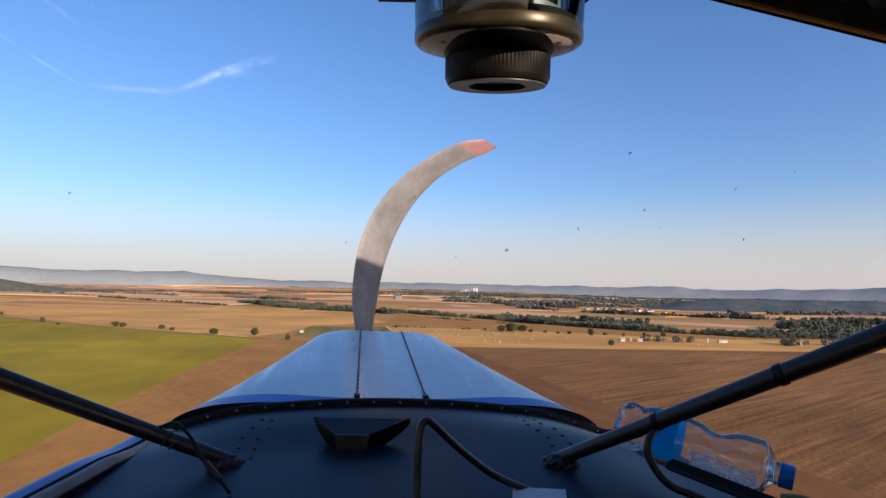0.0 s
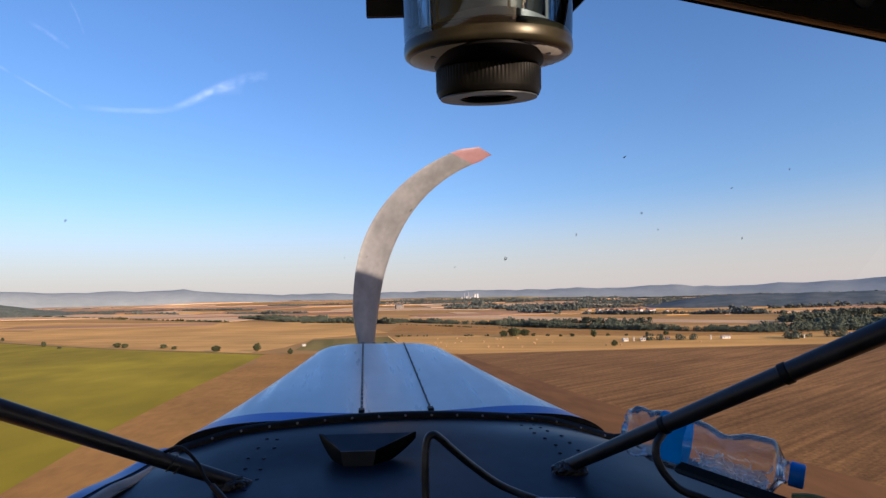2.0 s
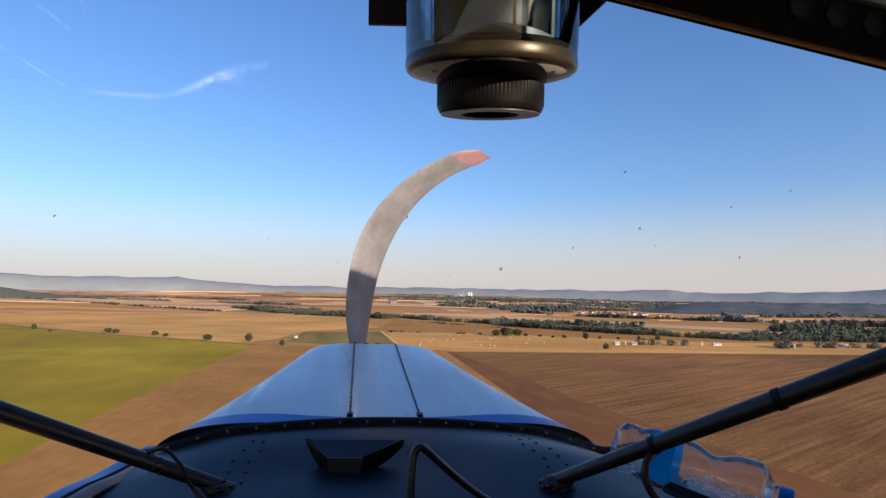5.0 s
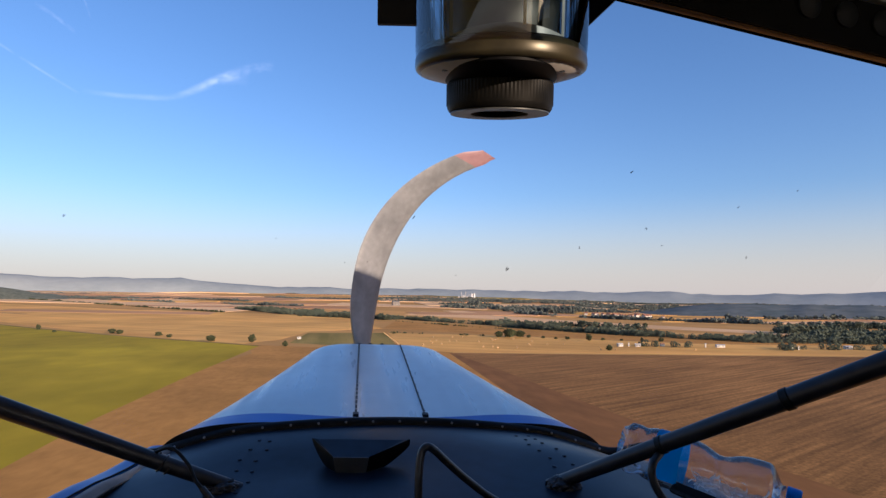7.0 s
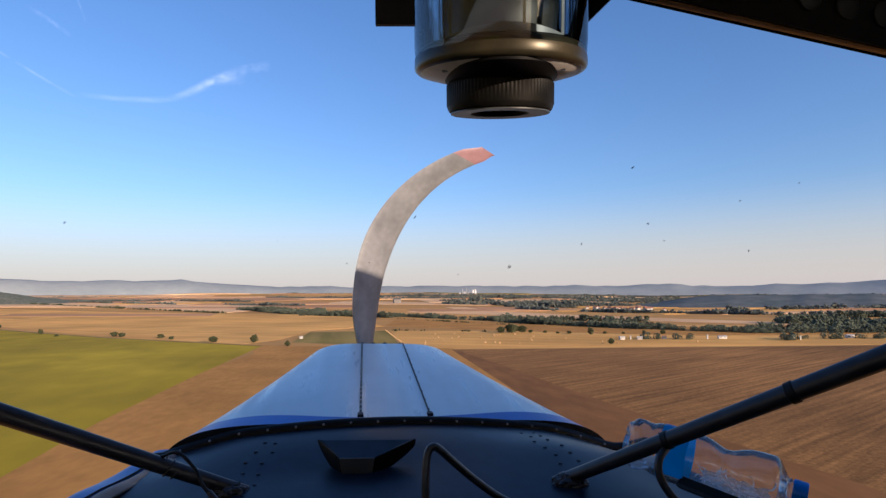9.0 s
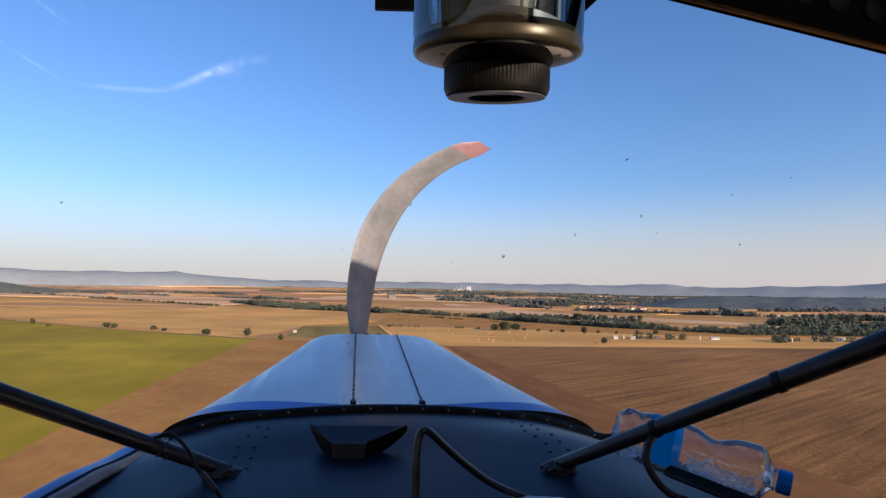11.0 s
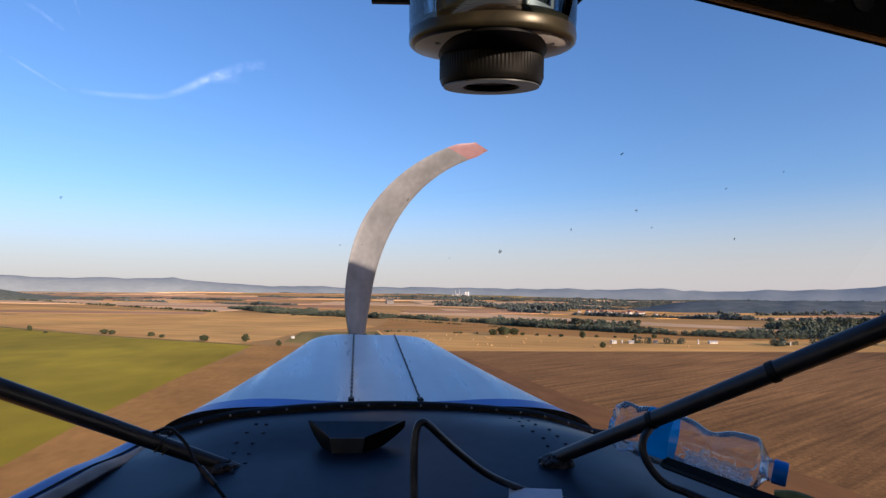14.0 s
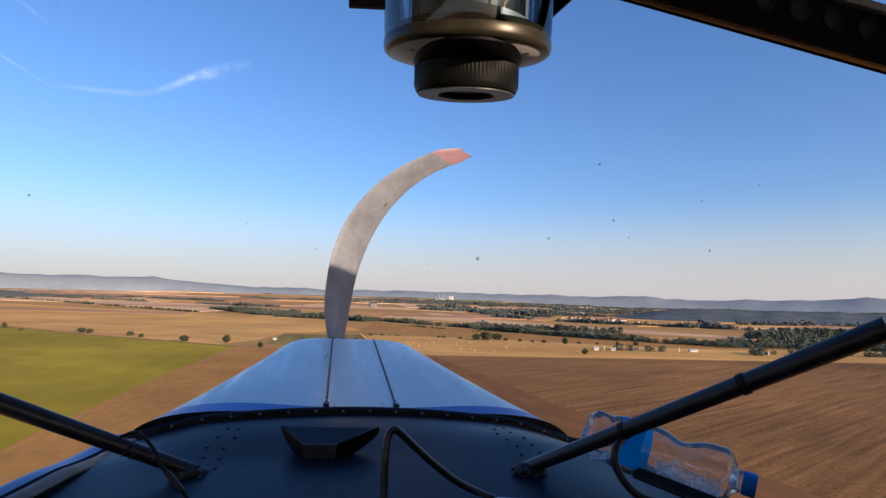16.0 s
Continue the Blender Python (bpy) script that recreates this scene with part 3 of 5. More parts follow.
woods("hedge", [(-1500, 1750, -1050, 1430, 4), (-1050, 1430, -320, 850, 4)], "long dark hedge between stubble fields", 5, 3.6, 3.2, cat="hedge")
woods("hedge", [(-60, 700, 60, 560, 3), (-48, 492, 40, 458, 2)], "low hedge along a field", 6, 2.2, 3.0, cat="hedge")
woods("tree_belt", [(-330, 1000, -170, 800, 60), (-170, 800, -60, 740, 40), (-60, 760, 60, 640, 22)], "dark belt of trees across the plain", 15, 6.4, mat=M_belt, clumps=74)
woods("tree_belt", [(60, 620, 150, 500, 26), (150, 500, 230, 420, 30), (210, 425, 330, 410, 26), (330, 430, 520, 430, 40), (520, 440, 900, 470, 40)], "dark belt of valley trees", 21, 6.4, mat=M_belt, clumps=74)
woods("valley_woods", [(300, 540, 420, 510, 26), (420, 520, 760, 540, 40), (330, 470, 900, 490, 50), (240, 450, 420, 470, 30), (60, 690, 200, 590, 14), (360, 640, 620, 610, 14)], "dark woods filling the valley", 23, 7.0, 4.6, mat=M_belt, clumps=36)
woods("tree_belt", [(120, 372, 200, 358, 5), (172, 362, 205, 352, 14), (205, 360, 330, 352, 8)], "trees round farm sheds", 22, 5.5, mat=M_belt, clumps=90)
woods("haze_tinted_woods", [(-1300, 1900, -500, 1500, 20), (-1000, 1500, -620, 1350, 12), (-700, 2300, -300, 2150, 40), (-280, 1900, 250, 1750, 40), (80, 1400, 700, 1100, 18), (500, 1250, 1200, 1050, 24), (120, 980, 420, 700, 16), (420, 720, 640, 640, 14), (640, 800, 1500, 800, 18), (-500, 1300, -280, 1150, 14), (-2200, 2600, -1300, 2300, 30), (700, 1900, 1600, 1700, 30), (250, 1560, 1500, 1330, 60), (150, 2350, 1700, 2080, 90), (900, 2750, 2700, 2300, 90), (60, 3050, 1300, 3350, 110), (-900, 3300, 60, 3050, 60)], "far woods and hedgerows on the plain", 31, 6.0, 4.0, M_wood_far, clumps=8)

rng = random.Random(61)
strips = []
for i in range(34):
    a, r = radians(rng.uniform(-9, 44)), rng.uniform(950, 3500)
    half, turn = rng.uniform(0.05, 0.13) * r, rng.uniform(-0.25, 0.2)
    x, y = r * math.sin(a), r * math.cos(a)
    strips.append((x - half * math.cos(turn), y - half * math.sin(turn), x + half * math.cos(turn), y + half * math.sin(turn), rng.uniform(14, 60)))
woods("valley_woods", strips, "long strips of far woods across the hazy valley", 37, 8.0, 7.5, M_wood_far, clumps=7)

# round bales
bale = thing("hay_bale", pose(30, 345, GROUND + 0.65) @ Matrix.Scale(0.78, 4), "round golden straw bale on stubble", "bale", "bales on the stubble")
bm = bmesh.new()
spin(bm, [(0.3, -0.62), (0.68, -0.6), (0.74, -0.5), (0.74, 0.5), (0.68, 0.6), (0.3, 0.62)], 18, pose(0, 0, 0, 90, 0, 0))
part("straw_roll", bm, M_bale, bale, smooth=True)
rng = random.Random(44)
for i in range(34):
    y = rng.uniform(332, 440)
    x = rng.uniform(-15, 150 if y < 390 else 60)
    copy_thing(bale, pose(x, y, GROUND + 0.70, 0, 0, rng.uniform(0, 180)) @ Matrix.Scale(0.78, 4))
for i in range(16):
    t = i / 15
    copy_thing(bale, pose(-25 - 26 * t, 340 + 145 * t, GROUND + 0.72, 0, 0, 40) @ Matrix.Scale(0.78, 4))


# buildings
def house(x, y, w, d, h, turn, wallm, roofm, label, pitch=0.5, windows=3):
    hs = thing("farm_shed", pose(x, y, GROUND + 0.3 + rise(x, y), 0, 0, turn), label, "building", "farm buildings")
    bm = bmesh.new()
    box(bm, (-w / 2, -d / 2, -0.6), (w / 2, d / 2, h))
    part("wall", bm, wallm, hs, smooth=False)
    bm = bmesh.new()
    r = d * pitch * 0.5
    e = 0.25
    pts = [(-w / 2 - e, -d / 2 - e, h), (-w / 2 - e, d / 2 + e, h), (-w / 2 - e, 0, h + r), (w / 2 + e, -d / 2 - e, h), (w / 2 + e, d / 2 + e, h), (w / 2 + e, 0, h + r)]
    v = [bm.verts.new(p) for p in pts]
    for f in ((0, 1, 2), (3, 5, 4), (0, 2, 5, 3), (1, 4, 5, 2), (0, 3, 4, 1)):
        bm.faces.new([v[i] for i in f])
    part("roof", bm, roofm, hs, smooth=False)
    for k in range(windows):
        bm = bmesh.new()
        cx = w * ((k + 0.5) / windows - 0.5)
        box(bm, (cx - 0.4, -d / 2 - 0.05, h * 0.4), (cx + 0.4, -d / 2 + 0.05, h * 0.75))
        part("window", bm, M_dark_rivet, hs, smooth=False)
    return hs


SHEDS = [(108, 366, 4.0, 3.0, 1.5, 10, 0), (114, 368, 0.9, 0.9, 2.2, 0, 0), (119, 366, 4.0, 3, 1.3, -8, 0), (136, 371, 3, 2.5, 1.4, 5, 1), (160, 364, 0.9, 0.9, 2.6, 0, 0), (170, 366, 7, 2.5, 1.3, 4, 2),
         (206, 352, 0.9, 0.9, 2.6, 0, 0), (210, 352, 0.9, 0.9, 2.3, 0, 0), (246, 362, 6, 3, 1.5, 5, 2), (-101, 404, 3.2, 1.8, 1.2, 30, 0)]
for x, y, w, d, h, turn, k in SHEDS:
    house(x, y + 3, w * 0.75, d * 0.8, h * 0.85, turn, M_wall, (M_wall, M_roof, M_greyroof)[k], ("small whitewashed farm building beside trees", "farm building with a tiled roof", "long low shed with a grey sheet roof")[k], 0.5, 0 if w < 1 else 2)
rng = random.Random(9)
for i in range(22):
    a = rng.uniform(0, 1)
    x, y = 250 + 90 * a + rng.uniform(-14, 14), 1010 - 60 * a + rng.uniform(-30, 30)
    hs = house(x, y, rng.uniform(5, 8), rng.uniform(4, 6), rng.uniform(2.5, 4), rng.uniform(0, 180), M_wall, M_roof, "village house with pale walls and red roof", 0.9, 2)
    hs.name = "village_house"
    hs["group"] = "village houses"
hs = house(-113, 1320, 16, 11, 8, 20, M_hall, M_hall, "large grey-brown hall standing alone on the plain", 0.4, 4)
hs.name = "large_hall"
hs["group"] = ""

# power station far off
station_size = 0.62
M_tower = noisy("pale_tower_concrete", (0.50, 0.50, 0.51), (0.60, 0.60, 0.61), 0.05, rough=0.9)
station = thing("power_station", pose(130, 3600, GROUND + rise(130, 3600)) @ Matrix.Scale(station_size, 4), "far power station with white cooling towers and chimneys", "power station")
for x, h, r in ((40, 44, 15), (64, 46, 15)):
    bm = bmesh.new()
    spin(bm, [(r, 0), (r * 0.8, h * 0.35), (r * 0.62, h * 0.75), (r * 0.66, h)], 20, Matrix.Translation((x, 0, 0)))
    part("cooling_tower", bm, M_tower, station)
for x, h in ((-60, 60), (-20, 66), (14, 40)):
    bm = bmesh.new()
    spin(bm, [(3.5, 0), (2.2, h)], 12, Matrix.Translation((x, 0, 0)))
    part("chimney", bm, M_far_wall, station)
for x, w, h in ((-85, 14, 20), (-38, 22, 26), (0, 16, 18)):
    bm = bmesh.new()
    box(bm, (x - w / 2, -8, 0), (x + w / 2, 8, h))
    part("boiler_house", bm, M_far_wall, station, smooth=False)


# thin evening clouds
def cloud_material(name, amount, scale, stretch):
    m = bpy.data.materials.new(name)
    m.use_nodes = True
    n, l = m.node_tree.nodes, m.node_tree.links
    n.remove(n["Principled BSDF"])
    tc, mp, tx, rp = n.new("ShaderNodeTexCoord"), n.new("ShaderNodeMapping"), n.new("ShaderNodeTexNoise"), n.new("ShaderNodeMapRange")
    mp.inputs["Scale"].default_value = stretch
    tx.inputs["Scale"].default_value, tx.inputs["Detail"].default_value = scale, 8
    rp.inputs["From Min"].default_value, rp.inputs["From Max"].default_value = 0.30, 0.85
    l.new(tc.outputs["Generated"], mp.inputs[0])
    l.new(mp.outputs[0], tx.inputs["Vector"])
    l.new(tx.outputs["Fac"], rp.inputs["Value"])
    # fades out towards the sheet's rim
    at = n.new("ShaderNodeAttribute")
    at.attribute_name = "veil"
    mu = n.new("ShaderNodeMath")
    mu.operation = "MULTIPLY"
    l.new(rp.outputs[0], mu.inputs[0])
    l.new(at.outputs["Fac"], mu.inputs[1])
    m2 = n.new("ShaderNodeMath")
    m2.operation = "MULTIPLY"
    m2.use_clamp = True
    m2.inputs[1].default_value = amount
    l.new(mu.outputs[0], m2.inputs[0])
    tr, em, mix = n.new("ShaderNodeBsdfTransparent"), n.new("ShaderNodeEmission"), n.new("ShaderNodeMixShader")
    em.inputs["Color"].default_value = (0.80, 0.86, 0.95, 1)
    em.inputs["Strength"].default_value = 0.85
    l.new(m2.outputs[0], mix.inputs["Fac"])
    l.new(tr.outputs[0], mix.inputs[1])
    l.new(em.outputs[0], mix.inputs[2])
    l.new(mix.outputs[0], n["Material Output"].inputs["Surface"])
    return m


def cloud(name, line, width, mat, label):
    """A drifting streak of thin cloud along bearings and heights (degrees), on a far shell."""
    pts = spline([(a, e, 0) for a, e in line], 12)
    bm = bmesh.new()
    lay = bm.verts.layers.float.new("veil")
    rows = []
    for i, p in enumerate(pts):
        t = i / (len(pts) - 1)
        row = []
        for j in range(7):
            s = j / 6 - 0.5
            a, e = p.x, p.y + s * 2 * width(t)
            v = bm.verts.new((4600 * math.sin(radians(a)) * math.cos(radians(e)), 4600 * math.cos(radians(a)) * math.cos(radians(e)), 4600 * math.sin(radians(e))))
            v[lay] = max(0, 1 - abs(2 * s) ** 1.5) * math.sin(math.pi * min(max(t, 0), 1)) ** 0.6
            row.append(v)
        rows.append(row)
    for a, b in zip(rows, rows[1:]):
        for j in range(6):
            bm.faces.new((a[j], b[j], b[j + 1], a[j + 1]))
    ob = tagged(part(name, bm, mat), label, "cloud", kind="structure")
    ob.visible_shadow = False
    return ob


M_wisp = cloud_material("thin_cloud", 0.40, 1.6, (2, 2, 3))
M_head = cloud_material("bright_cloud", 0.85, 1.5, (2, 2, 3))
M_trail = cloud_material("contrail", 0.34, 1.2, (3, 3, 3))
M_veil = cloud_material("cloud_veil", 0.24, 1.8, (2, 2, 3))
cloud("cloud_wisp", [(-32.8, 16.8), (-30.2, 16.9), (-27.9, 17.1), (-25.6, 17.5), (-23.8, 18.4), (-22.2, 19.3), (-20.4, 20.0), (-19.2, 20.3)], lambda t: 0.26 + 0.95 * t ** 2.5, M_wisp, "thin white wisp of evening cloud")
cloud("cloud_wisp", [(-23.6, 18.6), (-22.3, 19.3), (-21.2, 19.8), (-20.0, 20.2)], lambda t: 0.30 + 0.30 * t, M_head, "bright head of a thin cloud wisp")
cloud("cloud_wisp", [(-20.0, 20.4), (-18.6, 20.9), (-17.0, 21.2)], lambda t: 0.55, M_veil, "faint veil of evening cloud")
cloud("contrail", [(-40.4, 20.1), (-37.3, 18.6), (-32.8, 16.5)], lambda t: 0.14, M_trail, "faint old contrail across the blue")
cloud("contrail", [(-36.4, 22.7), (-35.0, 22.1), (-33.4, 21.2)], lambda t: 0.22, M_veil, "dissolving stretch of an old contrail")
cloud("contrail", [(-33.6, 24.9), (-32.9, 23.7), (-32.4, 22.5)], lambda t: 0.22, M_veil, "dissolving stretch of an old contrail")

# ------------------------------------------------------------------ the aircraft
aircraft = thing("light_aircraft", FUS, "light aircraft with black dashboard, white cowling and clear windscreen", "aircraft")


def rim_z(u):
    return -0.2576 - 0.0205 * (u / 0.29) ** 2 - 0.0232 * smoothstep(0.24, 0.44, abs(u)) + 0.043 * smoothstep(0.36, 0.46, abs(u))


def half_width(v):
    """Of the fuselage at the sill, by the distance ahead."""
    return 0.385 + 0.080 * smoothstep(1.02, 0.80, v) + 0.06 * smoothstep(0.84, 0.60, v)


def dash_z(u, v):
    """The dashboard droops towards its sides."""
    flat = -0.2865 + 0.071 * min(max(u, -0.26), 0.22) - 0.107 * (0.8 - v) - (0.012 if u < 0 else 0.024) * smoothstep(0.22, half_width(v) - 0.05, abs(u))
    k = smoothstep(0.84, 1.0, v)
    return flat * (1 - k) + (rim_z(u) - 0.006) * k


def dash_point(s, t):
    v = 0.30 + (1.0 - 0.30) * t
    u = (2 * s - 1) * (half_width(v) - 0.045)
    return (u, v, dash_z(u, v))


bm = bmesh.new()
sheet(bm, dash_point, 48, 32, 0.012)
dash = part("dashboard", bm, M_dash, aircraft, "matt black dashboard top, dusty and dented")


def blob(r, h, n=10):
    bm = bmesh.new()
    spin(bm, [(r, 0), (r * 0.92, h * 0.6), (r * 0.5, h)], n)
    return mesh_of(bm, "rivet", M_dent, True)


rivet_mesh = blob(0.0031, 0.0011)


def on_dash(u, v):
    return Vector((u, v, dash_z(u, min(v, 1.0))))


for side in (-1, 1):
    for k in range(6):
        for j in (0, 1):
            u = side * (0.193 + 0.004 * k + (0.019 + 0.002 * k) * j) + 0.004 * math.sin(k * 2.1 + j)
            v = 0.945 - 0.027 * k + 0.006 * j
            r = part("rivet", rivet_mesh, None, dash)
            r.location = on_dash(u, v)
r = part("rivet", rivet_mesh, None, dash)
r.location = on_dash(0.005, 0.66)

# rubber rim with its screws, along the foot of the windscreen
bm = bmesh.new()
tube(bm, [(u, 1.0 - 0.03 * smoothstep(0.34, 0.46, abs(u)), rim_z(u) - 0.007) for u in (-0.395 + 0.825 * i / 60 for i in range(61))], 0.0115, 10)
rim = part("windscreen_rim", bm, M_rim, aircraft, "black rubber rim with small screws")
bm = bmesh.new()
spin(bm, [(0.0021, 0), (0.0021, 0.0010), (0.0012, 0.0018)], 10)
screw_mesh = mesh_of(bm, "screw", M_steel, True)
for i in range(19):
    u = -0.385 + 0.785 * i / 18
    s = part("screw", screw_mesh, None, rim)
    s.matrix_basis = pose(u, 1.0 - 0.03 * smoothstep(0.34, 0.46, abs(u)) - 0.0085, rim_z(u) - 0.001, 50, 0, 0)


# engine cowling
COWL = 0.712


def cowl_top(t, u):
    return -0.2628 + 0.0397 * t - 0.0306 * smoothstep(0.9, 1.0, t) - 0.0017 * (1 - t) ** 3 * math.exp(-((u / 0.14) ** 2))


def cowl_point(s, t, lift=0.0):
    """Round the cowling from its left foot to its right (s), from the windscreen to the nose (t)."""
    v = 1.005 + COWL * t
    w = 0.3905 - 0.1861 * t ** 0.9
    nose = smoothstep(0.9, 1.0, t)
    w -= 0.02 * nose
    a = math.pi * (1 - s)
    c, d = math.cos(a), math.sin(a)
    e = 0.3103 + 0.1665 * t
    u = w * math.copysign(abs(c) ** e, c)
    z = cowl_top(t, u) - (0.34 - 0.05 * t) * (1 - abs(d) ** (e * 0.80))
    return (u, v, z + lift)


def band_edge(s):
    """Where the blue gives way to white: a wedge on each side that dies out between the hinges."""
    u = abs(cowl_point(s, 0.05)[0])
    return 0.027 + 0.040 * smoothstep(0.0, 0.25, u)


bm = bmesh.new()
sheet(bm, lambda s, t: cowl_point(s, band_edge(s) + (1 - band_edge(s)) * t), 96, 28, 0.003)
cowl = part("cowling", bm, M_white, aircraft, "white engine cowling reflecting blue sky", angle=60)
bm = bmesh.new()
sheet(bm, lambda s, t: cowl_point(s, band_edge(s) * t), 96, 4, 0.003)
part("cowling_band", bm, M_blue, aircraft, "glossy blue band round the cowling's rear", angle=60)
# rear edge of the cowling, turned down behind the rubber rim
bm = bmesh.new()
sheet(bm, lambda s, t: Vector(cowl_point(0.03 + 0.94 * s, 0.0)) + Vector((0, -0.001, -0.075 * t)), 72, 3, 0.002, (0, 1, 0))
part("cowling_flange", bm, M_rim, aircraft, "black turned-down rear edge of the cowling", angle=60)
# nose bowl
bm = bmesh.new()
rows = []
for t in (0.0, 0.3, 0.55, 0.75, 0.9, 1.0):
    rows.append([Vector(cowl_point(i / 72, 1.0)) for i in range(73)])
    c = Vector((0, 1.78, -0.40))
    for p in rows[-1]:
        p.x = c.x + (p.x - c.x) * (1 - 0.72 * t)
        p.z = c.z + (p.z - c.z) * (1 - 0.72 * t ** 1.4)
        p.y = p.y + 0.09 * math.sin(t * math.pi / 2)
g = [[bm.verts.new(p) for p in row] for row in rows]
for a, b in zip(g, g[1:]):
    for i in range(72):
        bm.faces.new((a[i], a[i + 1], b[i + 1], b[i]))
part("nose_bowl", bm, M_white, aircraft, angle=60)


def seam_u(side, v):
    return (-0.0646 if side < 0 else 0.0562) + (0.0206 if side < 0 else 0.0068) * (v - 1.0)


for side in (-1, 1):
    line = []
    for i in range(25):
        t = 0.05 + 0.93 * i / 24
        v = 1.005 + COWL * t
        line.append(Vector((seam_u(side, v), v, cowl_top(t, seam_u(side, v)) + 0.0005)))
    bm = bmesh.new()
    tube(bm, line, 0.0022 if side < 0 else 0.0017, 6)
    part("hinge", bm, M_rim, cowl, "dark hinge line with small rivets")
    bm = bmesh.new()
    spin(bm, [(0.0024, 0), (0.0022, 0.0010), (0.0008, 0.0016)], 8)
    hm = mesh_of(bm, "hinge_rivet", M_pale_rivet if side < 0 else M_dark_rivet, True)
    for p in line[1:16] if side < 0 else line[1:20:2]:
        s = part("hinge_rivet", hm, None, cowl)
        s.location = p + Vector((0.0005 if side < 0 else 0.0008, 0, 0.0016 if side < 0 else 0.0004))
    bm = bmesh.new()
    box(bm, (-0.005, -0.008, -0.002), (0.005, 0.008, 0.004))
    bevel(bm, 0.001, 1)
    c = part("hinge_end", bm, M_rim, cowl, smooth=False)
    c.location = line[0]
for u in (-0.05, -0.02, 0.012):
    bm = bmesh.new()
    spin(bm, [(0.006, -0.002), (0.006, 0.002), (0.003, 0.004)], 10)
    c = part("fastener", bm, M_rim, cowl)
    c.location = (u, 1.005 + COWL * 0.93, cowl_top(0.93, u) + 0.001)


# windscreen tubes
def frame_tube(a, b, r, label):
    a, b = Vector(a), Vector(b)
    bm = bmesh.new()
    tube(bm, [a + (b - a) * (i / 12 - 0.05) for i in range(13)] + [b], r, 18)
    return part("windscreen_tube", bm, M_tube, aircraft, label)


INV = FUS.inverted() @ AIR


def P(x, y, z):
    """A place in the aircraft's level frame, in the fuselage's."""
    return INV @ Vector((x, y, z))


LA, LB = P(-0.2768, 0.752, -0.2912), P(-0.5314, 0.6490, -0.1522)
RA, RB = P(0.1422, 0.757, -0.2842), P(0.4301, 0.5190, -0.0653)
left_tube = frame_tube(LA, LB, lambda t: 0.0092 + 0.0026 * t, "black-painted steel windscreen tube")
right_tube = frame_tube(RA, RB, lambda t: 0.0086 + 0.0028 * t, "black-painted steel windscreen tube with tape bands")
for a, b, tb in ((LA, LB, left_tube), (RA, RB, right_tube)):
    bm = bmesh.new()
    bmesh.ops.create_icosphere(bm, subdivisions=5, radius=1.0)
    q = a + (b - a).normalized() * 0.010
    q.z = on_dash(q.x, q.y).z
    for v in bm.verts:
        n = v.co.copy()
        k = 1 + 0.20 * noise.noise(n * 2.1 + a * 9) + 0.13 * noise.noise(n * 5.3) + 0.05 * noise.noise(n * 12)
        v.co = q + Vector((n.x * 0.023 * k, n.y * 0.017 * k, n.z * 0.0125 * k))
    part("weld_foot", bm, M_tube, tb, "rough sealed foot of the tube")
for f, w in ((0.350, 0.008), (0.683, 0.009)):
    bm = bmesh.new()
    c = RA + (RB - RA) * f
    d = (RB - RA).normalized() * w * 0.5
    r0 = 0.0086 + 0.0028 * f
    tube(bm, [c - d, c - d * 0.8, c + d * 0.8, c + d], lambda t: r0 + (0.0012 if 0.1 < t < 0.9 else 0.0004), 18)
    part("tape_band", bm, M_rim, right_tube)


# fuselage sides: blue skin with a grey trim along the sill
def sill_edge(t, side):
    v = 1.02 - 0.78 * t
    w = half_width(v) if side > 0 else 0.385 + 0.275 * (1.0 - v)
    z = dash_z(side * (w - 0.045), min(v, 0.9)) - 0.002
    return Vector((side * w - 0.008, v, 0.031 * v + (-0.336 - 0.007 * smoothstep(0.84, 0.92, v) if side < 0 else min(z, -0.330 - 0.03 * smoothstep(0.78, 0.95, v)) - 0.05 * smoothstep(0.85, 0.65, v))))


for side in (-1, 1):
    bm = bmesh.new()
    sheet(bm, lambda s, t: sill_edge(t, side) + Vector((side * (-0.028 + 0.048 * math.sin(s * math.pi / 2)), 0.0, 0.0065 - 0.003 * s - 0.5 * s ** 6)), 18, 24, 0.003, (-side * 0.7, 0, -0.7))
    part("side_skin", bm, M_blue, aircraft, "glossy blue fuselage side")
    bm = bmesh.new()
    sheet(bm, lambda s, t: sill_edge(t, side) + Vector((side * (-0.057 + 0.026 * s), 0.0, 0.004 + 0.005 * math.sin(s * math.pi) + 0.0004 * math.sin(t * 40))), 6, 40, 0.006)
    part("sill_trim", bm, M_trim, aircraft, "worn grey trim strip along the sill")
    if side < 0:
        # black wall added to give the shade below the raised sill
        bm = bmesh.new()
        sheet(bm, lambda s, t: sill_edge(t, side) + Vector((0.059 + 0.004 * s, 0.0, 0.002 - 0.09 * s)), 3, 30, 0.003, (-1, 0, 0))
        part("sill_shade_wall", bm, M_rim, aircraft, "black inner wall added for the shade below the sill")
    bm = bmesh.new()
    tube(bm, [sill_edge(i / 24, side) + Vector((side * -0.029, 0, 0.0065)) for i in range(25)], 0.0014, 8)
    part("sill_bead", bm, M_rim, aircraft, "thin black rubber bead")

# windscreen
SCREEN_TOP = 0.335


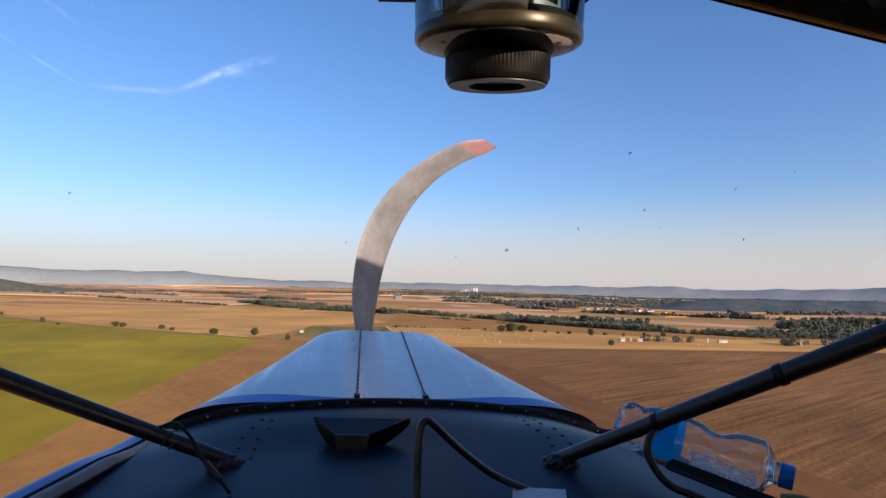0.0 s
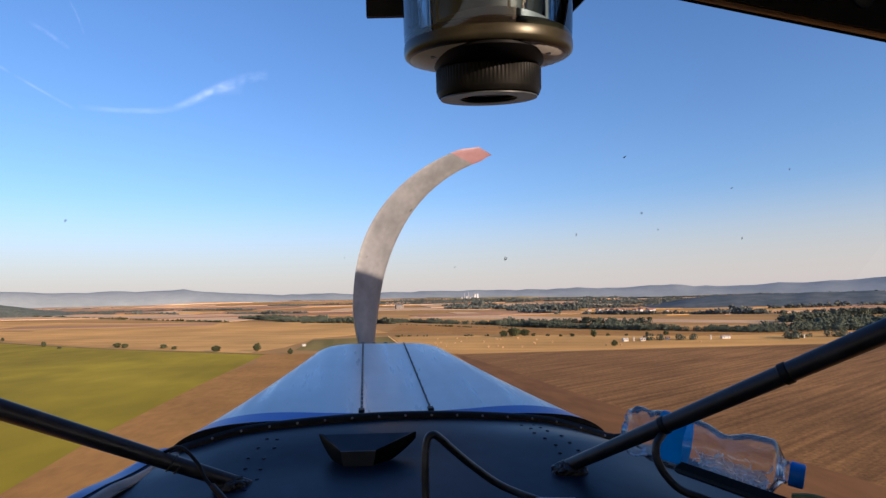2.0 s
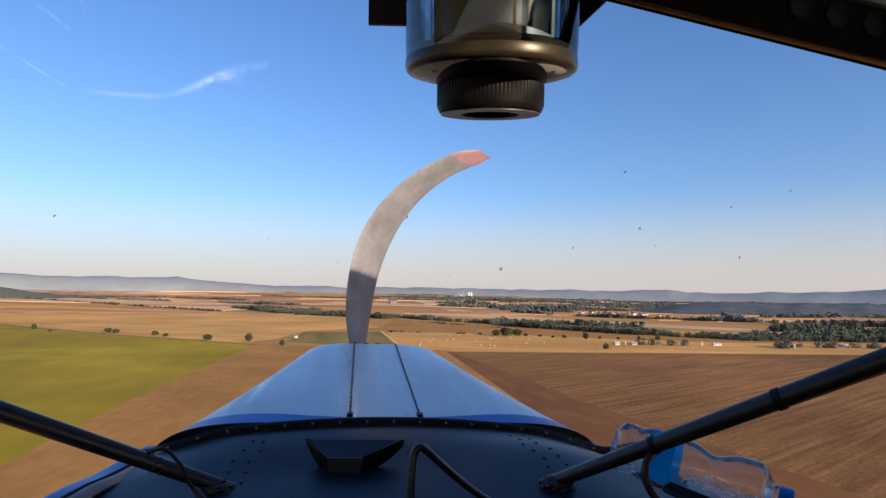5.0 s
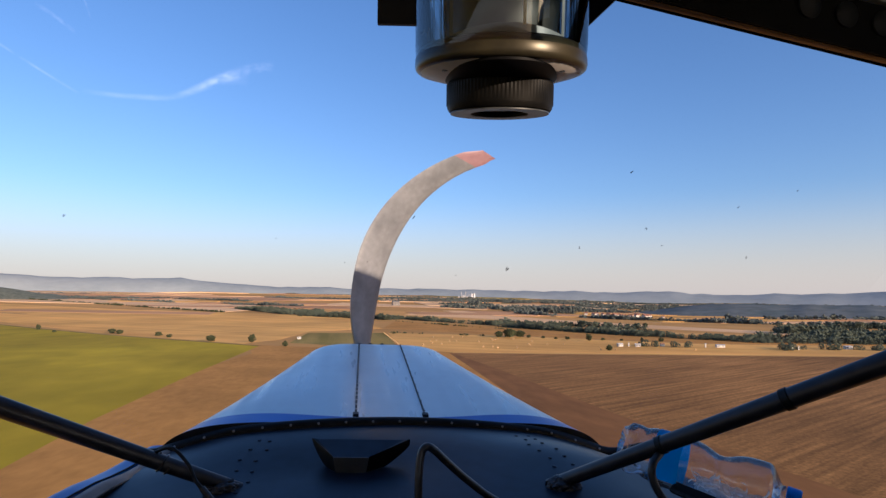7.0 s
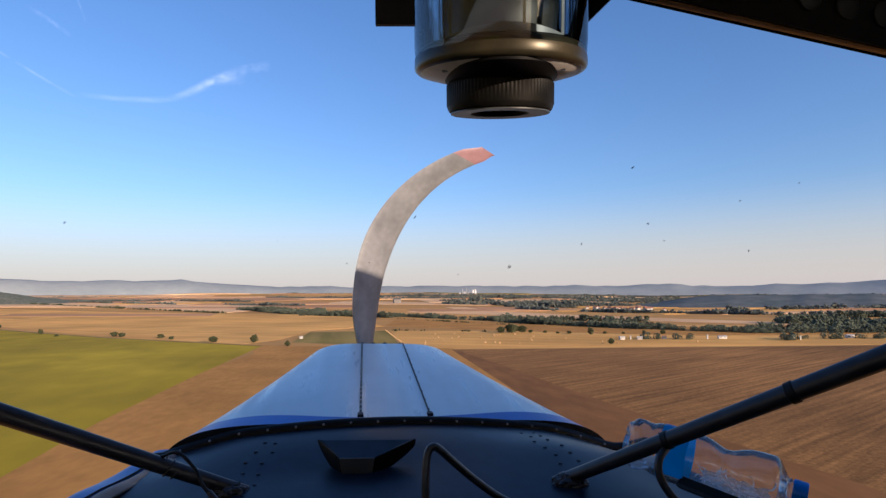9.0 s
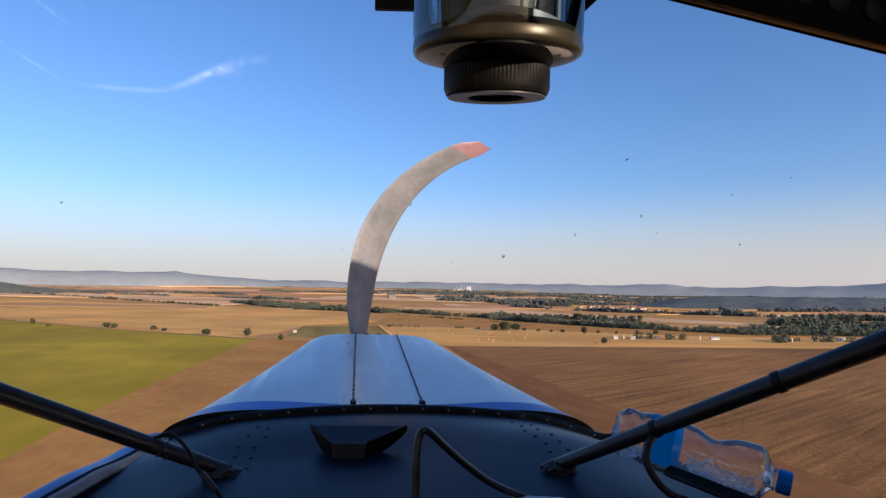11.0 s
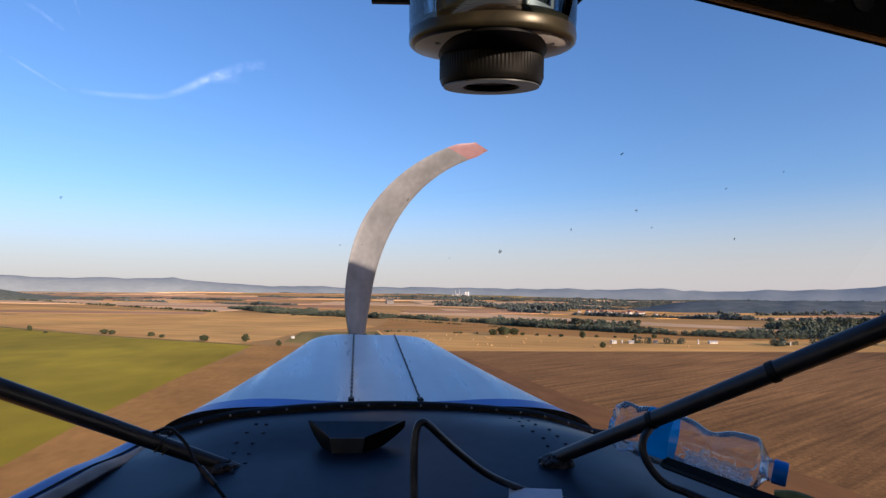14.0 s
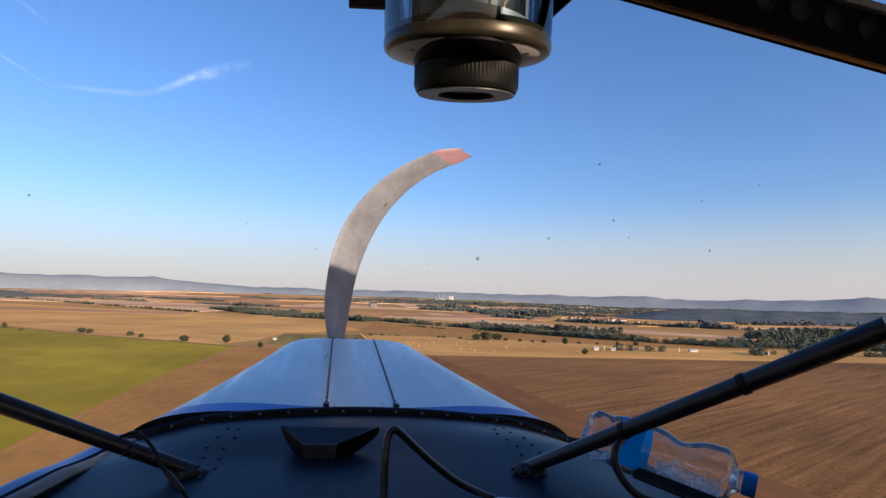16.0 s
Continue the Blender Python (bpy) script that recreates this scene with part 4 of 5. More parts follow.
def screen_point(s, t):
    u = (2 * s - 1) * (0.405 + 0.22 * smoothstep(0, 0.4, t))
    z0 = rim_z(min(abs(u), 0.43)) + 0.004
    return Vector((u, 1.0 - 0.46 * t - 0.10 * abs(2 * s - 1) ** 3 * (0.3 + t), z0 + (SCREEN_TOP - z0) * t + 0.02 * math.sin(math.pi * t)))


bm = bmesh.new()
sheet(bm, screen_point, 28, 18)
screen = part("windscreen", bm, M_screen, aircraft, "clear plastic windscreen with dead insects")
screen.visible_shadow = False
# dead insects and specks on it
SPECKS = [(727, 387, 1.0), (1018, 438, 0.8), (1135, 404, 0.9), (1163, 430, 0.6), (1310, 453, 0.9), (893, 477, 1.4), (1295, 363, 0.8), (113, 359, 0.8), (608, 467, 0.6), (647, 466, 0.5), (1108, 304, 1.1), (486, 425, 0.4), (803, 489, 0.5), (1398, 340, 0.6)]
rng = random.Random(17)
for x, y, k in SPECKS:
    k *= 0.8
    way = P((x - 789) / 1040, 1, (459 - y) / 1040) - P(0, 0, 0)
    eye = P(0, 0, 0)
    lo, hi = 0.02, 0.98
    s = 0.5
    for it in range(30):
        t = 0.5 * (lo + hi)
        q = screen_point(s, t)
        k2 = (q.y - eye.y) / way.y
        hitp = eye + way * k2
        s = min(max(0.5 + 0.5 * hitp.x / (0.405 + 0.22 * smoothstep(0, 0.4, t)), 0), 1)
        if hitp.z > q.z:
            lo = t
        else:
            hi = t
    q = screen_point(s, t)
    bm = bmesh.new()
    lean = rng.uniform(-70, -30)
    for j in range(4):
        m = Matrix.Translation(q + Vector((rng.uniform(-1, 1), -0.6, rng.uniform(-1, 1))) * 0.0014 * k)
        m = m @ pose(0, 0, 0, 0, lean + rng.uniform(-18, 18), 0) @ Matrix.Diagonal(((0.0030 if j < 2 else 0.0009) * k, 0.0003, 0.0005 * k, 1))
        bmesh.ops.create_icosphere(bm, subdivisions=1, radius=1, matrix=m)
    part("insect_splat", bm, M_bug, screen, smooth=False)

# roof beam; unseen wing and cabin shell added to shape light behind the camera
bm = bmesh.new()
a, b = P(0.0841, 0.431, 0.2127), P(0.4443, 0.431, 0.1260)
beam_dir = (b - a)


def beam(bm, off, depth, high):
    sheet(bm, lambda s, t: a + beam_dir * s + Vector((0, off + depth * t, 0.0)), 12, 1, high, (0, 0, 1))


beam(bm, 0.008, 0.012, 0.038)
roof_beam = part("roof_beam", bm, M_beam, aircraft, "black roof beam with lightening holes", smooth=False)
bm = bmesh.new()
sheet(bm, lambda s, t: a + beam_dir * s + Vector((0, 0.0105 + 0.0080 * t, -0.0006 - 0.001 * math.sin(math.pi * t))), 14, 5, 0.002, (0, 0, 1))
part("sunlit_edge_strip", bm, M_gilt, roof_beam, "thin gold-coloured strip standing in for a sunlit underside")
bm = bmesh.new()
tube(bm, [a + beam_dir * (i / 12) + Vector((0, 0.0195, -0.0006)) for i in range(13)], 0.0014, 8)
part("edge_bead", bm, M_beam, roof_beam, "thin black bead")
for k in range(5):
    bm = bmesh.new()
    spin(bm, [(0.010, -0.0015), (0.010, 0.0), (0.0075, 0.001)], 16)
    h = part("lightening_hole", bm, M_bracket, roof_beam)
    h.matrix_basis = Matrix.Translation(a + beam_dir * (0.50 + 0.075 * k) + Vector((0, 0.0072, 0.0245))) @ pose(0, 0, 0, 90, 0, 0)
bm = bmesh.new()
sheet(bm, lambda s, t: a + beam_dir * s + Vector((0, 0.006 + 0.05 * t, 0.0400)), 12, 1, 0.006, (0, 0, 1))
part("roof_skin_edge", bm, M_greyroof, roof_beam, "grey edge of the roof skin", smooth=False)

# unseen high wing: flat below, arched above, rounded tips, its rear edge cut out beside the cabin
# sized to shade cowling and dash; the cutout lets sun reach the compass
bm = bmesh.new()
rows = []
for x in [-4.7, -4.68, -4.6, -4.4] + [-4.0 + 0.5 * k for k in range(9)] + [0.619, 0.621, 0.9, 1.359, 1.361] + [1.8 + 0.5 * k for k in range(5)] + [4.2, 4.4, 4.6, 4.68, 4.7]:
    tip = 1 - smoothstep(4.3, 4.7, abs(x))
    back = -0.30 if 0.62 < x < 1.36 else -1.75 + 0.35 * (1 - tip)
    front = 0.42 - 0.12 * (1 - tip)
    ring = [(front, 0.485), (front - 0.012, 0.463), (front - 0.05, 0.46), (back, 0.46), (back, 0.466)]
    for k in range(9):
        u = 0.92 - k * 0.115
        ring.append((front + (back - front) * u, 0.468 + 0.125 * (0.35 + 0.65 * tip) * math.sin(math.pi * (1 - u) ** 0.62) ** 0.8 * (1 - 0.25 * u)))
    rows.append([bm.verts.new((x, y, z)) for y, z in ring])
for a, b in zip(rows, rows[1:]):
    for k in range(len(a)):
        m = (k + 1) % len(a)
        bm.faces.new((a[k], b[k], b[m], a[m]))
bm.faces.new(rows[0])
bm.faces.new(list(reversed(rows[-1])))
bmesh.ops.recalc_face_normals(bm, faces=bm.faces)
part("wing", bm, M_white, aircraft, "white high wing out of view, added to shade the cowling", angle=35)
# bulkhead out of view, added to block light from behind
bm = bmesh.new()
box(bm, (-0.62, -0.95, -0.80), (0.62, -0.90, 0.08))
part("unseen_bulkhead", bm, M_cabin, aircraft, "unseen grey fabric bulkhead, added to block light from behind", smooth=False)
bm = bmesh.new()
box(bm, (-0.62, -0.95, -0.86), (0.62, 0.95, -0.80))
part("cabin_floor", bm, M_cabin, aircraft, smooth=False)
# added side walls, out of view, that shade the dashboard
for side in (-1, 1):
    bm = bmesh.new()
    if side < 0:
        box(bm, (-0.625, -0.95, -0.80), (-0.60, 0.60, -0.10))
    else:
        # unseen closed side, added with one small opening that lets sun onto the compass
        for lo, hi in (((-0.95, -0.80), (0.46, 0.30)), ((-0.95, 0.30), (-0.58, 0.458)), ((-0.15, 0.30), (0.46, 0.458))):
            box(bm, (0.60, lo[0], lo[1]), (0.618, hi[0], hi[1]))
    part("side_shade_wall", bm, M_cabin, aircraft, "unseen grey fabric side wall, added to shape cabin light", smooth=False)
# propeller
HUB = (-0.02, 1.87, -0.41)
prop = thing("propeller", FUS @ Matrix.Translation(HUB), "grey two-blade propeller, blades bent like rolling-shutter skew, tips pale red", "propeller")
bm = bmesh.new()
spin(bm, [(0.085, -0.05), (0.09, 0.0), (0.086, 0.05), (0.06, 0.12), (0.02, 0.16), (0.004, 0.165)], 28, pose(0, 0, 0, -90, 0, 0))
part("spinner", bm, M_white, prop, "white pointed spinner")


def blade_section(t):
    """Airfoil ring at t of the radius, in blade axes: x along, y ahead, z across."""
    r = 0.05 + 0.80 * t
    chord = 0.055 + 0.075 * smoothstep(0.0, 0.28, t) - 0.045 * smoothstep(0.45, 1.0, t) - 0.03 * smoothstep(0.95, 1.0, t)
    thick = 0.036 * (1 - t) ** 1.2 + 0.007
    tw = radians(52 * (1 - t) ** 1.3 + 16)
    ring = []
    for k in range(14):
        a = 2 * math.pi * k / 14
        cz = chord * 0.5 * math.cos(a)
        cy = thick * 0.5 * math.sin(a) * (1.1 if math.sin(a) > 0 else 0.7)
        # the 31 degree sweep copies rolling-shutter skew of a straight blade
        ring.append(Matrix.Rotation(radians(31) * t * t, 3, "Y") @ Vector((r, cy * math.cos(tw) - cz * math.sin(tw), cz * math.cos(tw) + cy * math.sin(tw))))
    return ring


def blade_mesh(t0, t1, n, name, mat):
    bm = bmesh.new()
    rows = [[bm.verts.new(p) for p in blade_section(t0 + (t1 - t0) * i / n)] for i in range(n + 1)]
    for x, y in zip(rows, rows[1:]):
        for k in range(14):
            bm.faces.new((x[k], x[(k + 1) % 14], y[(k + 1) % 14], y[k]))
    bm.faces.new(rows[0])
    bm.faces.new(list(reversed(rows[-1])))
    return mesh_of(bm, name, mat, True, 50)


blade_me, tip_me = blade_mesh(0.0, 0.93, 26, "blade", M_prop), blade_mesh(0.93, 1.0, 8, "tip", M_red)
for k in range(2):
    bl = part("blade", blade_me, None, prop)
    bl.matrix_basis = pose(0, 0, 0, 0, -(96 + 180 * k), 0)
    part("blade_tip", tip_me, None, bl, "pale red blade tip, lightened for motion blur")

# ------------------------------------------------------------------ things in the cockpit
# hooded cover on the dashboard
hood = thing("instrument_hood", AIR, "black flared instrument hood on the dashboard", "instrument hood")


def wedge(bm, pts, faces):
    v = [bm.verts.new(p) for p in pts]
    for f in faces:
        bm.faces.new([v[i] for i in f])


XL, XR = -0.1511, -0.1033
FL, FR = -0.1872, -0.0514
YN, YF = 0.790, 0.827
ZB, ZT, ZF = -0.2875, -0.2662, -0.2537
bm = bmesh.new()
wedge(bm, [(XL, YN, ZT), (XR, YN, ZT), (FR - 0.005, YF, ZF - 0.001), (FL + 0.005, YF, ZF - 0.001), (XL, YN, ZT - 0.002), (XR, YN, ZT - 0.002), (FR - 0.005, YF, ZF - 0.003), (FL + 0.005, YF, ZF - 0.003)],
      ((0, 1, 2, 3), (7, 6, 5, 4), (0, 4, 5, 1), (1, 5, 6, 2), (2, 6, 7, 3), (3, 7, 4, 0)))
part("top_plate", bm, M_dash, hood, "matt black top plate", smooth=False)
bm = bmesh.new()
wedge(bm, [(XL + 0.004, YN - 0.002, ZB), (XR - 0.004, YN - 0.002, ZB), (XR, YN - 0.002, ZT), (XL, YN - 0.002, ZT), (XL + 0.004, YN + 0.001, ZB), (XR - 0.004, YN + 0.001, ZB), (XR, YN + 0.001, ZT), (XL, YN + 0.001, ZT)],
      ((0, 1, 2, 3), (7, 6, 5, 4), (0, 4, 5, 1), (1, 5, 6, 2), (2, 6, 7, 3), (3, 7, 4, 0)))
part("rear_plate", bm, M_plate, hood, "dark grey rear plate", smooth=False)
for near, far_x, low, w in ((XL, FL, XL + 0.004, -1), (XR, FR, XR - 0.004, 1)):
    bm = bmesh.new()
    # from the tip inwards: upper edge, lower edge, each with an inner and an outer side
    rows = []
    for k in range(15):
        t = k / 14
        c = Vector((far_x + (near - far_x) * t, YF + (YN - YF) * t, ZF + (ZT - ZF) * t + 0.0004))
        blunt = 0.004 if w < 0 else 0.0085
        deep = blunt + (ZT - ZB - blunt + 0.0015) * min(1.0, t / 0.6) ** 0.75
        foot = c + Vector(((low - near) * t + 0.002 * w * math.sin(math.pi * t), 0, -deep))
        thick = Vector((-0.0065 * w * (1 - 0.75 * t), 0, -0.0010))
        rows.append([bm.verts.new(q) for q in (c, c + Vector((0.0008 * w, 0, -0.0012)), foot, foot + Vector((-0.002 * w, 0, 0.0005)), c + thick)])
    for x, y in zip(rows, rows[1:]):
        for k in range(5):
            bm.faces.new((x[k], y[k], y[(k + 1) % 5], x[(k + 1) % 5]))
    bm.faces.new(rows[0])
    bm.faces.new(list(reversed(rows[-1])))
    bmesh.ops.recalc_face_normals(bm, faces=bm.faces)
    part("side_wing", bm, M_wing_black, hood, "glossy black flared side with a rounded lower edge", angle=35)
bm = bmesh.new()
spin(bm, [(0.034, 0), (0.033, 0.0015), (0.028, 0.003)], 24)
bs = part("base_seal", bm, M_rim, hood)
bs.matrix_basis = Matrix.Translation((-0.127, 0.812, ZB)) @ Matrix.Diagonal((1, 0.7, 1, 1))

# loose cable looping over the dashboard
cable = thing("power_cable", AIR, "thick black cable looping over the dashboard", "cable")
bm = bmesh.new()
tube(bm, spline([(-0.028, 0.56, -0.312), (-0.0285, 0.597, -0.267), (-0.0287, 0.61, -0.2235), (-0.0265, 0.617, -0.201), (-0.0205, 0.62, -0.1945), (-0.0125, 0.624, -0.200), (-0.0012, 0.63, -0.2126), (0.0235, 0.645, -0.2393), (0.0558, 0.66, -0.2673), (0.1034, 0.68, -0.2938), (0.15, 0.66, -0.298), (0.2, 0.60, -0.302)], 10), 0.0042, 12)
part("cable", bm, M_cable, cable)
# thin wire tied round the left tube
wire = thing("tied_wire", FUS, "thin black wire tied round a windscreen tube", "cable")
c = LA + (LB - LA) * 0.27
bm = bmesh.new()
d = (LB - LA).normalized()
side_way = d.cross(Vector((0, 0, 1))).normalized()
up_way = side_way.cross(d)
pts = [c + d * (0.010 - 0.0025 * k * 0.5) + 0.0108 * (math.cos(k * 0.8) * up_way + math.sin(k * 0.8) * side_way) for k in range(15)]
tube(bm, spline(pts, 4), 0.0013, 8)
part("wrap", bm, M_cable, wire)
bm = bmesh.new()
tube(bm, spline([LA + (LB - LA) * 0.35 + 0.002 * up_way, LA + (LB - LA) * 0.32 + 0.0100 * up_way, P(-0.331, 0.712, -0.230), P(-0.306, 0.701, -0.2455), P(-0.292, 0.691, -0.262), P(-0.271, 0.681, -0.2775), P(-0.248, 0.67, -0.297)], 10), 0.0022, 10)
part("lead", bm, M_rim, wire)
bm = bmesh.new()
tube(bm, spline([P(-0.2835, 0.687, -0.268), P(-0.271, 0.681, -0.2775), P(-0.262, 0.677, -0.285)], 6), 0.0037, 10)
part("sleeve", bm, M_cable, wire, "black heat-shrink sleeve")
# loop of wire hanging from the right tube
loop = thing("hanging_wire", FUS, "black wire hanging from a windscreen tube", "cable")
bm = bmesh.new()
c = RA + (RB - RA) * 0.350
tube(bm, spline([c + Vector((0, 0, -0.008)), P(0.229, 0.66, -0.224), P(0.227, 0.655, -0.239), P(0.235, 0.65, -0.256), P(0.249, 0.645, -0.270), P(0.271, 0.64, -0.278), P(0.31, 0.62, -0.290)], 10), 0.0046, 10)
part("cable", bm, M_cable, loop)

# paper note, phone and strap on the dashboard
note = thing("paper_note", AIR @ pose(0.106, 0.655, -0.2895, 3, 0, -8), "white paper note lying on the dashboard", "paper")
bm = bmesh.new()
sheet(bm, lambda s, t: (-0.03 + 0.06 * s, -0.02 + 0.04 * t, 0.0006 + 0.0015 * s * t), 6, 6, 0.0006)
part("sheet", bm, M_paper, note)
phone = thing("flat_black_case", AIR @ pose(0.306, 0.641, -0.2700, 0, 0, -59) @ pose(0, 0, 0, -38, 0, 0), "flat black case leaning against a bottle", "case")
bm = bmesh.new()
box(bm, (-0.075, -0.004, -0.004), (0.075, 0.004, 0.010))
bevel(bm, 0.0015, 2)
part("case", bm, M_rim, phone)
bm = bmesh.new()
box(bm, (-0.072, -0.0046, 0.0), (0.072, -0.0040, 0.0085))
part("face", bm, M_knob, phone, "shiny black face", smooth=False)
strap = thing("olive_strap", AIR, "olive webbing strap end on the dashboard", "strap")
bm = bmesh.new()
tube(bm, spline([(0.346, 0.602, -0.266), (0.362, 0.590, -0.263), (0.382, 0.572, -0.269), (0.40, 0.545, -0.284)], 6), 0.007, 8)
part("webbing", bm, M_olive, strap)

# plastic bottle lying on the dashboard
B0, B1 = Vector((0.2272, 0.765, -0.2368)), Vector((0.3900, 0.655, -0.2640))
axis = (B1 - B0).normalized()
bottle = thing("plastic_bottle", AIR @ Matrix.Translation(B0) @ axis.to_track_quat("Z", "Y").to_matrix().to_4x4(), "crumpled clear plastic water bottle lying on its side", "bottle")
bottle.scale = (1.03, 1.03, 0.955)


def bottle_radius(h):
    if h < 0.02:
        return 0.024 + 0.0075 * smoothstep(0, 0.012, h)
    r = 0.0315
    r -= 0.0030 * math.exp(-((h - 0.028) / 0.007) ** 2)
    r -= 0.0085 * math.exp(-((h - 0.120) / 0.017) ** 2)
    r -= 0.0205 * smoothstep(0.168, 0.190, h) ** 1.6
    return r


bm = bmesh.new()
prof = [(bottle_radius(0.190 * i / 90), 0.190 * i / 90) for i in range(91)]
spin(bm, [(0.012, 0.004)] + prof, 80, caps=False)
# the side that lies on the dashboard is crumpled, the foot is pressed into petals
low_side = (axis.to_track_quat("Z", "Y").inverted() @ Vector((-0.3, -0.6, -0.75))).to_2d().normalized()
for v in bm.verts:
    h = v.co.z
    a = math.atan2(v.co.y, v.co.x)
    f = 1 - 0.05 * max(0, noise.noise(v.co * 28)) * (smoothstep(0.12, 0.03, h) * 0.5 + 0.5)
    f *= 1 - 0.20 * smoothstep(0.03, 0.004, h) * (0.5 + 0.5 * math.cos(5 * a)) ** 3
    side = smoothstep(0.25, 0.9, Vector((v.co.x, v.co.y)).normalized().dot(low_side)) * smoothstep(0.085, 0.11, h) * smoothstep(0.178, 0.165, h)
    f *= 1 - side * (0.16 * abs(noise.noise(v.co * 60)) + 0.09 * abs(noise.noise(v.co * 150)))
    v.co.x *= f
    v.co.y *= f
part("bottle_body", bm, M_bottle, bottle, angle=70).visible_shadow = False
bm = bmesh.new()
mid = math.atan2(low_side.y, low_side.x)


def crease(s, t):
    h = 0.100 + 0.072 * t + 0.004 * noise.noise((s * 9, t * 9, 1))
    a = mid - 0.95 + 1.75 * s + 0.12 * noise.noise((s * 5, t * 7, 5))
    r = bottle_radius(min(h, 0.182)) + 0.0006 - 0.003 * abs(noise.noise((s * 8, t * 7, 3))) - 0.0022 * abs(noise.noise((s * 19, t * 15, 8)))
    return (r * math.cos(a), r * math.sin(a), h)


sheet(bm, crease, 44, 40)
part("creased_side", bm, M_crease, bottle, "whitish creased plastic, hazed further to imitate highlights", angle=25).visible_shadow = False
# sharp white slivers painted as highlights on the folds where the side has been crushed
bm = bmesh.new()
rng = random.Random(23)
for k in range(64):
    h, a = 0.100 + 0.072 * rng.random(), mid - 0.85 + 1.5 * rng.random()
    way, w = rng.uniform(0, 6.28), rng.uniform(0.0005, 0.0020)
    edge = []
    for i in range(6):
        h = min(max(h + 0.0045 * math.cos(way), 0.092), 0.176)
        a += 0.13 * math.sin(way)
        way += rng.uniform(-0.9, 0.9)
        r = bottle_radius(h) + 0.0004 - 0.0016 * abs(noise.noise((a * 6, h * 90, 2.0)))
        ww = w * math.sin(math.pi * (i + 0.4) / 6)
        edge.append([bm.verts.new((r * math.cos(a + d * ww / r), r * math.sin(a + d * ww / r), h + d * ww * 0.7)) for d in (-1, 1)])
    for p, q in zip(edge, edge[1:]):
        bm.faces.new((p[0], p[1], q[1], q[0]))
part("highlight_folds", bm, M_fold, bottle, "white slivers imitating highlights on folds of crushed plastic", angle=25).visible_shadow = False
bm = bmesh.new()
spin(bm, [(bottle_radius(0.044 + 0.034 * i / 10) + 0.0006, 0.044 + 0.034 * i / 10) for i in range(11)], 40, caps=False)
for v in bm.verts:
    n0 = noise.noise(v.co * 28)
    f = 1 - 0.06 * max(0, n0)
    v.co.x *= f
    v.co.y *= f
part("bottle_label", bm, M_label, bottle, "shiny azure paper label").visible_shadow = False


def on_bottle(name, a0, a1, h0, h1, lift, mat, label="", parent=None):
    """A thin patch that follows the bottle's round side."""
    bm = bmesh.new()
    sheet(bm, lambda s, t: ((bottle_radius(h0 + (h1 - h0) * t) + lift) * math.cos(a0 + (a1 - a0) * s), (bottle_radius(h0 + (h1 - h0) * t) + lift) * math.sin(a0 + (a1 - a0) * s), h0 + (h1 - h0) * t), 10, 4)
    ob = part(name, bm, mat, parent or bottle, label)
    ob.visible_shadow = False
    return ob


panel = on_bottle("label_panel", mid - 0.30, mid + 0.60, 0.046, 0.076, 0.0011, M_panel, "pale panel of the label")
for k in range(9):
    a0 = mid - 0.22 + 0.105 * k
    h0 = 0.050 + 0.004 * (k * 7 % 3)
    on_bottle("print_bar", a0, a0 + 0.045, h0, h0 + 0.013 + 0.003 * (k * 5 % 4), 0.0016, M_ink, "dark bar of small print", panel)
top_side = (axis.to_track_quat("Z", "Y").inverted() @ Vector((-0.35, -0.75, 0.55))).to_2d().normalized()
top_mid = math.atan2(top_side.y, top_side.x)
for k in range(6):
    a0 = top_mid - 0.35 + 0.12 * k
    on_bottle("print_bar", a0, a0 + 0.07, 0.0405, 0.0440, 0.0012, M_ink, "dark bar of small print")
bm = bmesh.new()
spin(bm, [(0.0108, 0.182), (0.0108, 0.188), (0.0126, 0.1885), (0.0126, 0.1905), (0.0108, 0.191), (0.0108, 0.196)], 28, caps=False)
part("bottle_neck", bm, M_bottle, bottle)
bm = bmesh.new()
n = 60
rows = []
for r, h in ((0.0118, 0.192), (0.0128, 0.1925), (0.0128, 0.2055), (0.0121, 0.2075), (0.004, 0.2078)):
    rows.append([bm.verts.new(((r + (0.0004 if i % 2 and r > 0.0125 else 0)) * math.cos(2 * math.pi * i / n), (r + (0.0004 if i % 2 and r > 0.0125 else 0)) * math.sin(2 * math.pi * i / n), h)) for i in range(n)])
for x, y in zip(rows, rows[1:]):
    for i in range(n):
        bm.faces.new((x[i], x[(i + 1) % n], y[(i + 1) % n], y[i]))
bm.faces.new(rows[-1])
part("bottle_cap", bm, M_cap, bottle, "ribbed blue screw cap")

# compass hanging under the roof
CX, CY = 0.0296, 0.36
compass = thing("magnetic_compass", AIR @ Matrix.Scale(1.18, 4) @ Matrix.Translation((CX, CY, 0.1198)) @ pose(0, 0, 0, 6.5, 0, 0) @ Matrix.Translation((0, 0, -0.113)) @ Matrix.Diagonal((1.012, 1.012, 1, 1)), "magnetic compass with clear bowl and knurled knob", "compass")
bm = bmesh.new()
spin(bm, [(0.0502, 0.1175), (0.0506, 0.124), (0.0506, 0.235)], 56, caps=False)
part("bowl", bm, M_bowl, compass, "clear smoky compass bowl")
bm = bmesh.new()
spin(bm, [(0.030, 0.1090), (0.0462, 0.1090), (0.0490, 0.1094), (0.0504, 0.1106), (0.0508, 0.1126), (0.0506, 0.1160), (0.0499, 0.1192), (0.0484, 0.1216), (0.045, 0.1228)], 56, caps=True)
